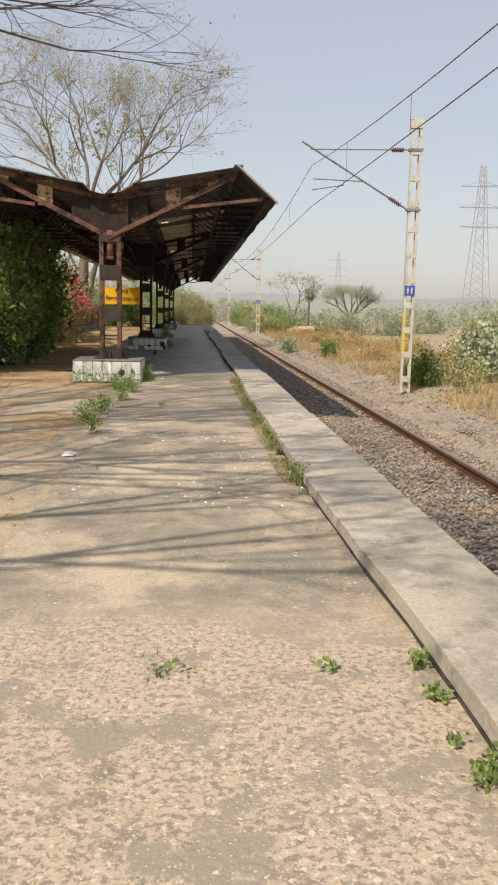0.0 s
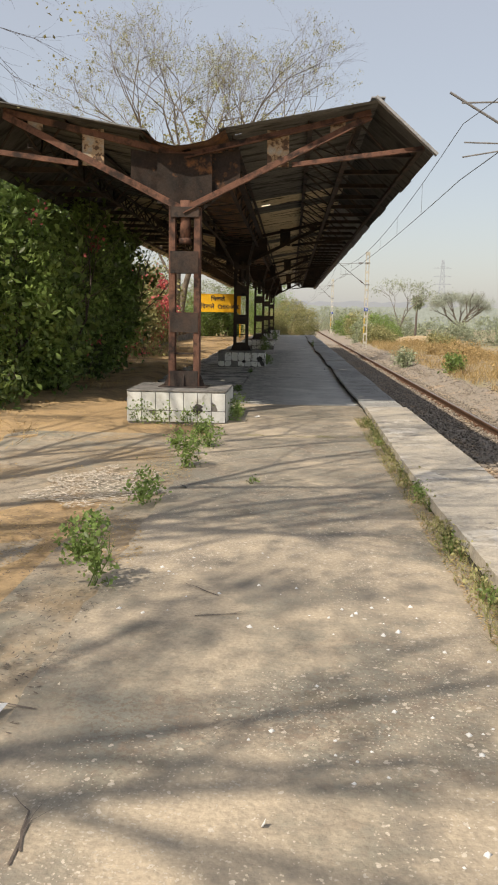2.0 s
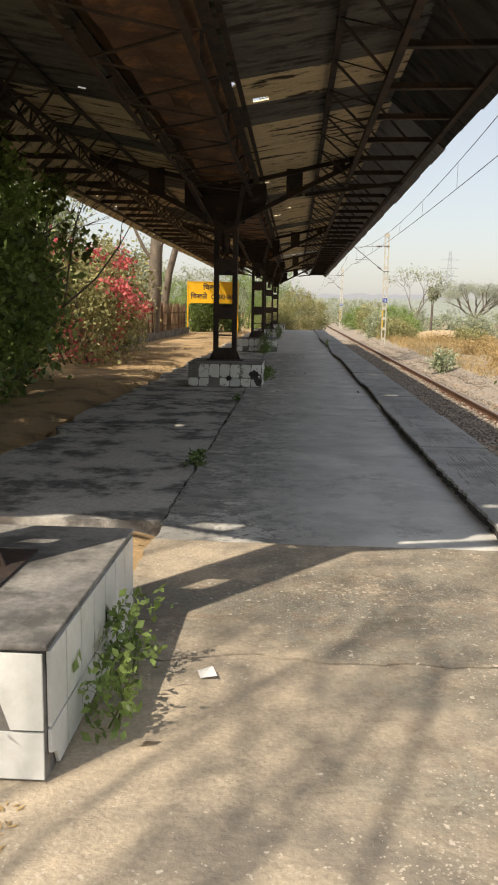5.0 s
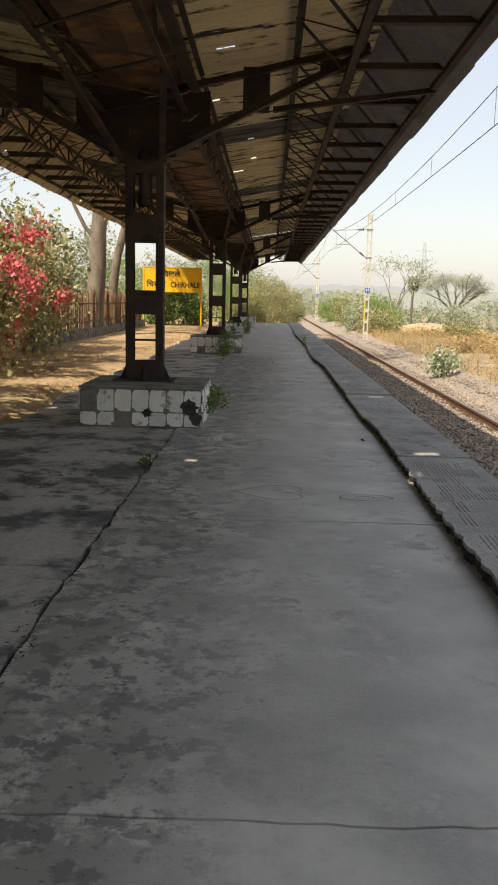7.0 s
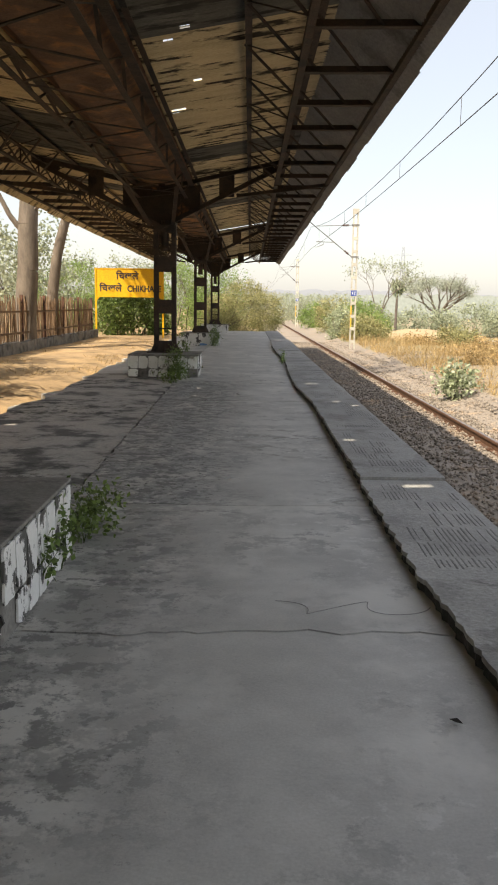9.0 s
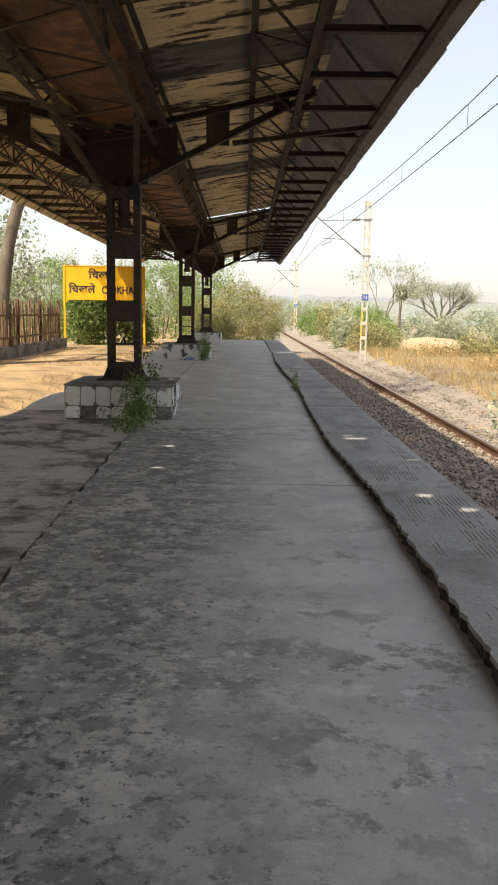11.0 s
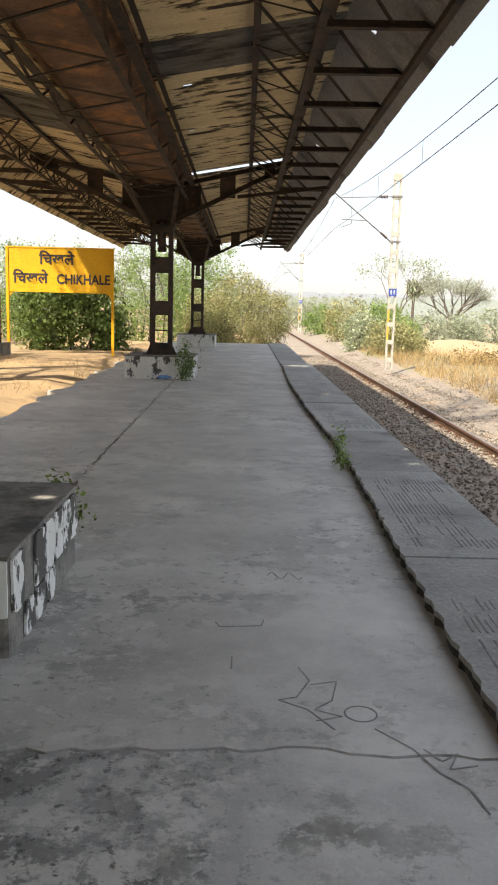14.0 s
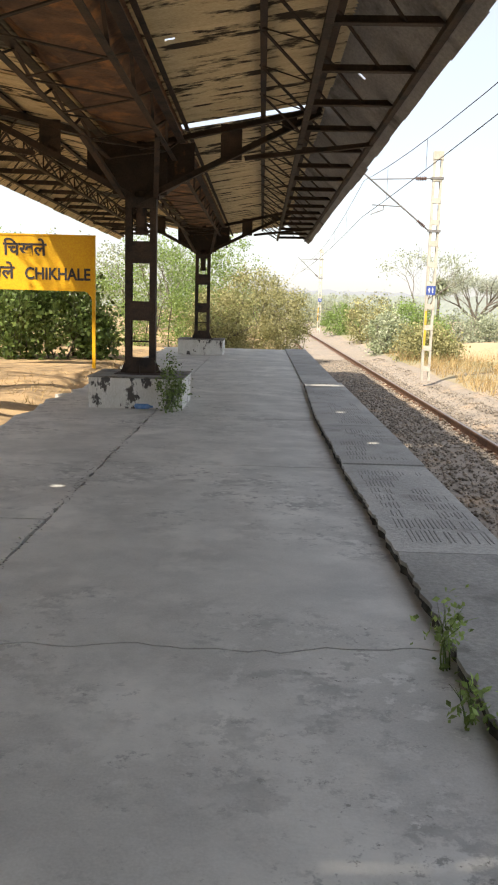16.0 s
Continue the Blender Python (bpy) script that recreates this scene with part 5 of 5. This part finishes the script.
# shrubs along the far side of the track
bush("milkweed", "tall milkweed shrub with pale broad leaves", [(6.0, 37.3, -0.42, 0.34, 0.34, 0.38)], 1100, 0.11, M["leaf_fresh"], 40, 0.1, 12, group="milkweed shrubs")
bush("milkweed", "milkweed shrub with pale broad leaves by the track", [(5.0, 43.4, -0.5, 0.36, 0.36, 0.35)], 900, 0.11, M["leaf_pale"], 40, 0.12, 12, group="milkweed shrubs")
bush("milkweed", "large milkweed clump with dusty white-green leaves", [(8.6, 24.6, -0.1, 0.9, 0.8, 0.95), (9.6, 27, -0.1, 0.9, 0.8, 0.9)], 2800, 0.17, M["leaf_pale"], 90, 0.18, 18, group="milkweed shrubs")
bush("green_shrub", "dark green shrub at the foot of the mast", [(6.2, 23.2, -0.3, 0.42, 0.45, 0.5)], 2200, 0.09, M["leaf"], 50, 0.12, 10)
bush("pale_shrub", "yellow-green weedy shrub on the bank", [(7.4, 23.4, -0.35, 0.7, 0.7, 0.5), (6.9, 21.4, -0.45, 0.5, 0.5, 0.35)], 2600, 0.08, M["leaf_dry"], 60, 0.14, 10)
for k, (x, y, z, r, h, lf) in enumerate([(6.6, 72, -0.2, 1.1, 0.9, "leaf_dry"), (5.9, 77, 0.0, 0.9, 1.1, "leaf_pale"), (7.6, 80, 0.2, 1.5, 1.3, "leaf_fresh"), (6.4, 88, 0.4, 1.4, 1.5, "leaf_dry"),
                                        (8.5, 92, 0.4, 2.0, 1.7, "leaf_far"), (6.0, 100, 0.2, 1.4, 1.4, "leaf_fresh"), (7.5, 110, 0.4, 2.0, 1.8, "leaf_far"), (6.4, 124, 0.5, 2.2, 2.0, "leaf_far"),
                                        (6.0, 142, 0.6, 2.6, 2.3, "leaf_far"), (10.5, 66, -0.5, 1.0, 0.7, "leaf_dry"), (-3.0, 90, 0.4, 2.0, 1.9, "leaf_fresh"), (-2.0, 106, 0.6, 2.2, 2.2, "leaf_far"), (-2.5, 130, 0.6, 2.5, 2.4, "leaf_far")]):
    bush("trackside_bush", "green scrub bush along the railway", [(x, y, z, r, r * 1.3, h), (x + r * 0.8, y + r, z - 0.2, r * 0.7, r, h * 0.7)], 6500, 0.06 + 0.0007 * y, M[lf], 210, 0.09 + r * 0.055, 8, group="trackside bushes")
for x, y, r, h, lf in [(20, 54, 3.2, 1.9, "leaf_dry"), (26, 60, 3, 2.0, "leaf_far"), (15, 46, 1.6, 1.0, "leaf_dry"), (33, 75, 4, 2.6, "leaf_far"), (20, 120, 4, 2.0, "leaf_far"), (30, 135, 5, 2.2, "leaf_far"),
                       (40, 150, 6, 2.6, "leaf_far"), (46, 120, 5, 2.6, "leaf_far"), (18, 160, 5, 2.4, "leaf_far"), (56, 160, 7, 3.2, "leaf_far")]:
    bush("field_tree", "rounded pale green tree in the fields", [(x, y, -2.3 + h * 0.8, r, r, h), (x + r * 0.6, y, -2.4 + h * 0.5, r * 0.6, r * 0.6, h * 0.7)], 5200, 0.12 + 0.0011 * y, M[lf], 220, 0.08 + r * 0.05, 8, category="tree", group="field trees")

# ---- distance ----
def ridge(name, label, y, x0, x1, n, h, mat_, seed, base=-6):
    r = random.Random(seed)
    v = []
    for i in range(n + 1):
        x = x0 + (x1 - x0) * i / n
        v += [(x, y, base), (x, y, h * (0.6 + 0.35 * noise.noise(Vector((x / abs(x1 - x0) * 9, seed, 0))) + 0.10 * r.random()))]
    g = Geo()
    g.add(v, [(2 * i, 2 * i + 2, 2 * i + 3, 2 * i + 1) for i in range(n)])
    return tagged(part(name, g, mat_), label, "distance", kind="structure")


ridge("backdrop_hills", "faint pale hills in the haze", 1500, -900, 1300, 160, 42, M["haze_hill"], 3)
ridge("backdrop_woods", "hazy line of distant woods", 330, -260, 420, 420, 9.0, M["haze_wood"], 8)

# ---- sand heap, grass, weeds ----
def heap(x, y):
    e = ((x - 12.6) / 4.2) ** 2 + ((y - 76) / 8) ** 2
    return land(x, y) - 0.03 + 0.75 * max(0.0, 1 - e) ** 0.8 + 0.03 * noise.noise(Vector((x, y, 2)))


sand = grid("sand_heap", [7.4 + 0.3 * i for i in range(32)], [67.5 + 0.6 * i for i in range(29)], heap, [M["sand"]])
tagged(sand, "long low heap of pale yellow sand", "sand heap")
n = 26000
pos = np.stack([5.7 + 9.5 * rng.random(n) ** 1.3, 14 + 62 * rng.random(n), np.zeros(n)], 1)
keep = np.array([noise.noise(Vector((p[0] * 0.5, p[1] * 0.4, 9))) > -0.12 - (0.3 if p[0] > 7.5 else 0) for p in pos])
pos = pos[keep]
pos[:, 2] = [land(p[0], p[1]) - 0.01 for p in pos]
tagged(blades("dry_grass", pos, 0.42, 0.018, M["straw"], lean=0.45), "dry straw-coloured grass over the bank", "grass", kind="stuff")
n = 9000
pos = np.stack([-7 + 4.4 * rng.random(n), 12 + 48 * rng.random(n), np.full(n, -0.03)], 1)
keep = np.array([noise.noise(Vector((p[0] * 0.6, p[1] * 0.5, 3))) > 0.08 for p in pos])
tagged(blades("yard_grass", pos[keep], 0.11, 0.012, M["straw"], lean=0.9), "thin dry grass on the earth yard", "grass", kind="stuff")


def litter(name, label, n, x0, x1, y0, y1, z, size, m, keepfn):
    pos = np.stack([rng.uniform(x0, x1, n), rng.uniform(y0, y1, n), np.full(n, z)], 1)
    pos = pos[[keepfn(*p[:2]) for p in pos]]
    n = len(pos)
    a = rng.random(n) * 6.283
    L = size * (0.4 + rng.random(n))[:, None]
    d = np.stack([np.cos(a), np.sin(a), rng.uniform(-0.1, 0.25, n)], 1) * L
    s = np.stack([-np.sin(a), np.cos(a), rng.uniform(-0.2, 0.3, n)], 1) * L * 0.28
    V = np.stack([pos - d, pos + s, pos + d, pos - s], 1).reshape(-1, 3)
    V[:, 2] = np.maximum(V[:, 2], z + 0.001)
    k = np.arange(n)[:, None] * 4
    me = bpy.data.meshes.new(name)
    me.from_pydata(V.tolist(), [], np.concatenate([k + [0, 1, 2], k + [0, 2, 3]]).tolist())
    me.materials.append(m)
    return tagged(new(name, me), label, "litter", kind="stuff")


litter("fallen_leaves", "dry fallen leaves and straw on the earth", 18000, -6.5, -1.0, 6, 46, 0.004, 0.026, M["straw"], lambda x, y: noise.noise(Vector((x * 0.9, y * 0.5, 5))) > -0.05 and not (x > -2.9 and y > 18.2))
litter("joint_dirt", "dark soil crumbs and moss along the open slab joint", 9000, -1.2, -0.85, 18.2, 50, 0.0, 0.013, M["edge"], lambda x, y: abs(x - bound(y) + 0.01 + 0.04 * noise.noise(Vector((y * 1.7, 3, 0)))) < 0.03 + 0.05 * max(0, noise.noise(Vector((y * 0.9, 8, 0)))))
litter("joint_growth", "short green moss and grass in the open slab joint", 1500, -1.15, -0.9, 18.6, 48, 0.002, 0.014, M["leaf"], lambda x, y: abs(x - bound(y) + 0.01) < 0.05 and noise.noise(Vector((y * 1.1, 5, 0))) > 0.1)
tagged(stones("pale_pebbles", 260, -0.95, 0.9, 6.5, 10.4, 0.010, M["paper"], lambda x, y: 0.001 if noise.noise(Vector((x * 0.9, y * 1.1, 40))) > -0.05 else -0.06), "small white pebbles strewn over the slabs", "pebbles", kind="stuff")
n_chip = stones("stone_chips", 10000, -0.93, 0.86, 1.2, 15, 0.0052, M["chip"], lambda x, y: -0.003 if noise.noise(Vector((x * 0.8, y * 0.5, 21))) + (0.25 if y < 4.5 else -0.05) > 0.05 else -0.08)
tagged(n_chip, "pale stone chips worn out of the concrete", "stone chips", kind="stuff")
litter("twig_litter", "scraps of twig and straw beside the slabs", 12000, -1.9, -0.85, 7.5, 15.6, 0.004, 0.014, M["straw"], lambda x, y: noise.noise(Vector((x * 1.5, y * 0.8, 15))) > 0.05)
litter("joint_moss", "dry straw and moss lodged in the slab joints", 1500, -0.9, 0.9, 14.72, 14.88, 0.004, 0.012, M["leaf_dry"], lambda x, y: noise.noise(Vector((x * 5, y * 8, 12))) > -0.1)
litter("twig_scraps", "dark twigs and leaf crumbs on the earth beside the slabs", 7000, -2.6, -0.9, 8.0, 15.4, 0.003, 0.011, M["darkbark"], lambda x, y: noise.noise(Vector((x * 1.3, y * 0.7, 31))) > 0.0)
litter("ash_patch", "grey ash and pale crumbs of burnt litter on the earth", 7000, -2.1, -0.9, 11.0, 13.2, 0.003, 0.018, M["chip"], lambda x, y: ((x + 1.45) / 0.5) ** 2 + ((y - 12.0) / 0.8) ** 2 + 0.7 * noise.noise(Vector((x * 4, y * 3, 2))) < 0.8)
litter("joint_straw", "yellowed straw caught along the coping", 4600, 0.74, 0.93, 7.2, 16.5, 0.006, 0.014, M["straw"], lambda x, y: True)

rnd = random.Random(17)


def weed(x, y, z, h, w, leaf, count, size, label="small green weed growing from a joint"):
    th = thing("weed", label, "weed", "weeds", at=(x, y, z))
    g, tips = Geo(), []
    for i in range(4):
        d = Vector((rnd.uniform(-0.5, 0.5), rnd.uniform(-0.5, 0.5), 1.2)).normalized()
        grow(g, tips, Vector((rnd.uniform(-0.02, 0.02), rnd.uniform(-0.02, 0.02), 0)), d, h * 0.5, 0.004, 1, rnd, 0.3, (2, 2), 0, 4, 0.8, 0.8)
    tagged(part("stem", g, M["leaf"], th), kind="stuff")
    leaves("foliage", [(0, 0, h * 0.55, w, w, h * 0.5)], count, size, leaf, th, clumps=14, spread=w * 0.3, shell=0.3)


for x, y, h, w, c in [(-0.99, 9.75, 0.34, 0.10, 150), (-0.94, 12.82, 0.3, 0.13, 170), (-0.86, 13.95, 0.28, 0.11, 150), (-1.05, 11.45, 0.2, 0.13, 90)]:
    weed(x, y, 0, h, w, M["leaf_fresh"], int(c * 4), 0.03, "bushy green weed growing from the earth edge")
for x, y, h, w, c in [(0.89, 4.03, 0.07, 0.04, 40), (0.9, 3.78, 0.06, 0.035, 34), (0.89, 3.28, 0.1, 0.05, 60), (0.86, 7.2, 0.2, 0.07, 70), (0.86, 3.5, 0.05, 0.03, 14), (-0.05, 4.0, 0.04, 0.08, 26), (0.56, 4.02, 0.05, 0.04, 12), (-0.34, 12.2, 0.06, 0.05, 16),
                      (0.84, 41.75, 0.3, 0.06, 90), (0.83, 41.35, 0.16, 0.08, 50)]:
    weed(x, y, 0, h, w, M["leaf_fresh"], int(c * 1.8), 0.026, "small green weed sprouting beside the coping")
for i in range(46):
    yy = 7.3 + 8.6 * rnd.random()
    weed(0.86 + rnd.uniform(-0.05, 0.02), yy, 0, rnd.uniform(0.06, 0.14), 0.05, M["leaf_dry"] if i % 5 else M["leaf_fresh"], 50, 0.022, "yellowing weed in the coping joint")
for x, y, h, w, c in [(-0.74, 16.35, 0.3, 0.1, 110), (-0.72, 16.0, 0.22, 0.1, 80), (-0.76, 27.9, 0.3, 0.12, 90), (-0.72, 28.3, 0.22, 0.14, 90), (-0.75, 27.3, 0.26, 0.08, 60), (-0.72, 28.7, 0.16, 0.12, 60), (-1.0, 37.8, 0.75, 0.1, 120),
                      (-1.05, 37.6, 0.45, 0.14, 200), (-1.0, 37.3, 0.25, 0.16, 150), (-1.15, 37.75, 0.5, 0.13, 170), (-1.1, 36.9, 0.14, 0.16, 110), (-0.98, 20.15, 0.055, 0.08, 60), (-1.0, 20.5, 0.05, 0.06, 40), (-0.98, 24.9, 0.05, 0.05, 30), (-0.74, 27.6, 0.34, 0.1, 110), (-0.72, 28.05, 0.2, 0.14, 110), (-1.08, 40.2, 0.12, 0.1, 50), (-0.85, 39.4, 0.18, 0.12, 60), (-0.92, 48.72, 0.45, 0.17, 260), (-0.88, 48.6, 0.6, 0.12, 200), (-1.6, 15.62, 0.22, 0.14, 60), (-1.25, 15.62, 0.2, 0.16, 80), (-1.85, 15.6, 0.25, 0.08, 40)]:
    weed(x, y, 0, h, w, M["leaf"] if y > 20 else M["leaf_fresh"], int(c * 2.2), 0.034, "leafy green weed against the plinth")


def fallen_twig(x, y, turn):
    """A thin dead twig with a fork or two, lying flat."""
    g, tips, r = Geo(), [], random.Random(int(x * 100 + y * 10))
    grow(g, tips, Vector((0, 0, 0)), Vector((1, 0.1, 0)), 0.16, 0.004, 1, r, 0.25, (1, 2), 0, 5, 0.6, 0.5)
    g.v = [(a, b, 0.006 + 0.15 * abs(c)) for a, b, c in g.v]
    ob = tagged(part("fallen_twig", g, M["darkbark"]), "thin dead twig lying on the concrete", "twig", "fallen twigs")
    ob.matrix_basis = pose(x, y, 0, 0, 0, turn)


for x, y, turn in [(-0.51, 7.22, 0), (-0.83, 7.40, 47), (-0.70, 7.76, 94), (-0.38, 9.65, 141), (-0.46, 9.39, 8), (-0.82, 12.09, 55), (-0.69, 7.81, 102), (-0.87, 8.51, 149)]:
    fallen_twig(x, y, turn)


def scrap(name, label, x, y, size, m, category="litter"):
    g = Geo()
    a = rnd.random() * 6.28
    c, s = math.cos(a) * size, math.sin(a) * size
    g.add([(x - c, y - s, 0.006), (x + s * 0.6, y - c * 0.6, 0.004), (x + c, y + s, 0.02), (x - s * 0.5, y + c * 0.5, 0.03), (x, y, 0.045 * size / 0.1)],
          [(0, 1, 4), (1, 2, 4), (2, 3, 4), (3, 0, 4), (3, 2, 1, 0)])
    tagged(part(name, g, m), label, category)


n = 3200
pos = np.stack([0.90 - 0.16 * rng.random(n) ** 1.8, 6.8 + 9.6 * rng.random(n), np.zeros(n)], 1)
pos = pos[[noise.noise(Vector((p[1] * 1.6, 2, 6))) > -0.1 for p in pos]]
tagged(blades("coping_grass", pos, 0.075, 0.006, M["leaf_dry"], lean=0.7), "yellowed short grass along the coping joint", "grass", kind="stuff")
scrap("paper_scrap", "crumpled white paper scrap on the slabs", -1.02, 8.45, 0.09, M["paper"])
# litter, except the fleck of sunlight painted white at y 29.63
for x, y, s in [(-0.12, 7.95, 0.012), (-0.48, 16.36, 0.05), (-0.02, 35.15, 0.035), (-0.42, 34.35, 0.03), (-0.28, 33.85, 0.028), (-0.01, 29.63, 0.03), (-0.78, 39.1, 0.05), (-0.6, 15.9, 0.04)]:
    scrap("paper_scrap", "small pale litter scrap and sun fleck on the slabs", x, y, s, M["paper"])
# a dead leaf, then a dark piece standing in for a floor pit
for x, y, s in [(-0.85, 12.0, 0.05), (0.75, 26.22, 0.022)]:
    scrap("leaf_scrap", "dark dead leaf and pit mark on the slabs", x, y, s, M["edge"])
bottle = thing("plastic_bottle", "crushed clear-blue plastic bottle lying by the plinth", "bottle", at=(-1.25, 48.8, 0.04))
g = Geo()
g.smooth = True
for a, b, r0, r1 in ((-0.1, -0.09, 0.02, 0.034), (-0.09, 0.05, 0.034, 0.032), (0.05, 0.09, 0.032, 0.013), (0.09, 0.115, 0.013, 0.013)):
    g.tube((a, 0, 0), (b, 0.01, 0), r0, r1, 12)
part("body", g, M["plastic"], bottle)
g = Geo()
g.tube((0.115, 0.012, 0), (0.135, 0.013, 0), 0.016, 0.016, 12)
part("cap", g, M["white"], bottle, "white screw cap")


def ribbon(name, label, pts, width, z=0.004):
    """A thin scratched line on the slabs."""
    g = Geo()
    for a, b in zip(pts, pts[1:]):
        g.bar((a[0], a[1], z), (b[0], b[1], z), width, 0.001)
    return tagged(part(name, g, M["scratch"]), label, "drawing")


def oval(cx, cy, rx, ry, n=28):
    return [(cx + rx * math.cos(i * 2 * math.pi / n), cy + ry * math.sin(i * 2 * math.pi / n)) for i in range(n + 1)]


heart = [(-0.22 + 0.17 * math.sin(a) ** 3, 24.95 + 0.02 * (13 * math.cos(a) - 5 * math.cos(2 * a) - 2 * math.cos(3 * a) - math.cos(4 * a))) for a in [i * 2 * math.pi / 36 for i in range(37)]]
ribbon("heart_drawing", "heart outline scratched into the cement floor", [((y_ - 24.95) * 0.82 - 0.06, 24.15 + (x_ + 0.22) * 1.2) for x_, y_ in heart], 0.006)
ribbon("oval_drawing", "double oval scratched into the cement floor", oval(0.54, 24.07, 0.17, 0.08) + oval(0.53, 24.07, 0.06, 0.035), 0.006)
ribbon("loop_drawing", "looping scribble scratched into the cement floor", [(0.25 + 0.012 * i + 0.05 * math.sin(i * 0.3), 27.16 + 0.07 * math.cos(i * 0.23)) for i in range(50)], 0.004)
ribbon("loop_drawing", "wavy scribble scratched into the cement floor", [(0.18 + 0.0045 * i, 38.75 + 0.045 * math.sin(i * 0.35)) for i in range(36)], 0.005)
ribbon("scribble", "wavy scribble of strokes scratched into the cement floor", [(0.26, 37.77), (0.29, 37.67), (0.24, 37.55), (0.18, 37.53), (0.27, 37.47), (0.34, 37.35)], 0.0055)
ribbon("scribble", "angular letter strokes scratched into the cement floor", [(0.29, 37.64), (0.38, 37.67), (0.35, 37.53), (0.29, 37.47), (0.37, 37.43), (0.29, 37.40)], 0.0055)
ribbon("scribble", "long curved stroke scratched into the cement floor", [(0.46, 37.36), (0.55, 37.25), (0.60, 37.13), (0.66, 37.06), (0.68, 36.95)], 0.0055)
ribbon("scribble", "short looping strokes scratched into the cement floor", [(0.58, 37.25), (0.62, 37.19), (0.67, 37.23), (0.63, 37.15), (0.71, 37.17)], 0.0055)
ribbon("scribble", "short straight stroke scratched into the cement floor", [(0.03, 37.85), (0.03, 37.75)], 0.0055)
ribbon("scribble", "flat zigzag stroke scratched into the cement floor", [(-0.04, 38.17), (-0.02, 38.12), (0.14, 38.14), (0.15, 38.20)], 0.0055)
ribbon("scribble", "round letter scratched into the cement floor", oval(0.43, 37.45, 0.049, 0.049), 0.0055)
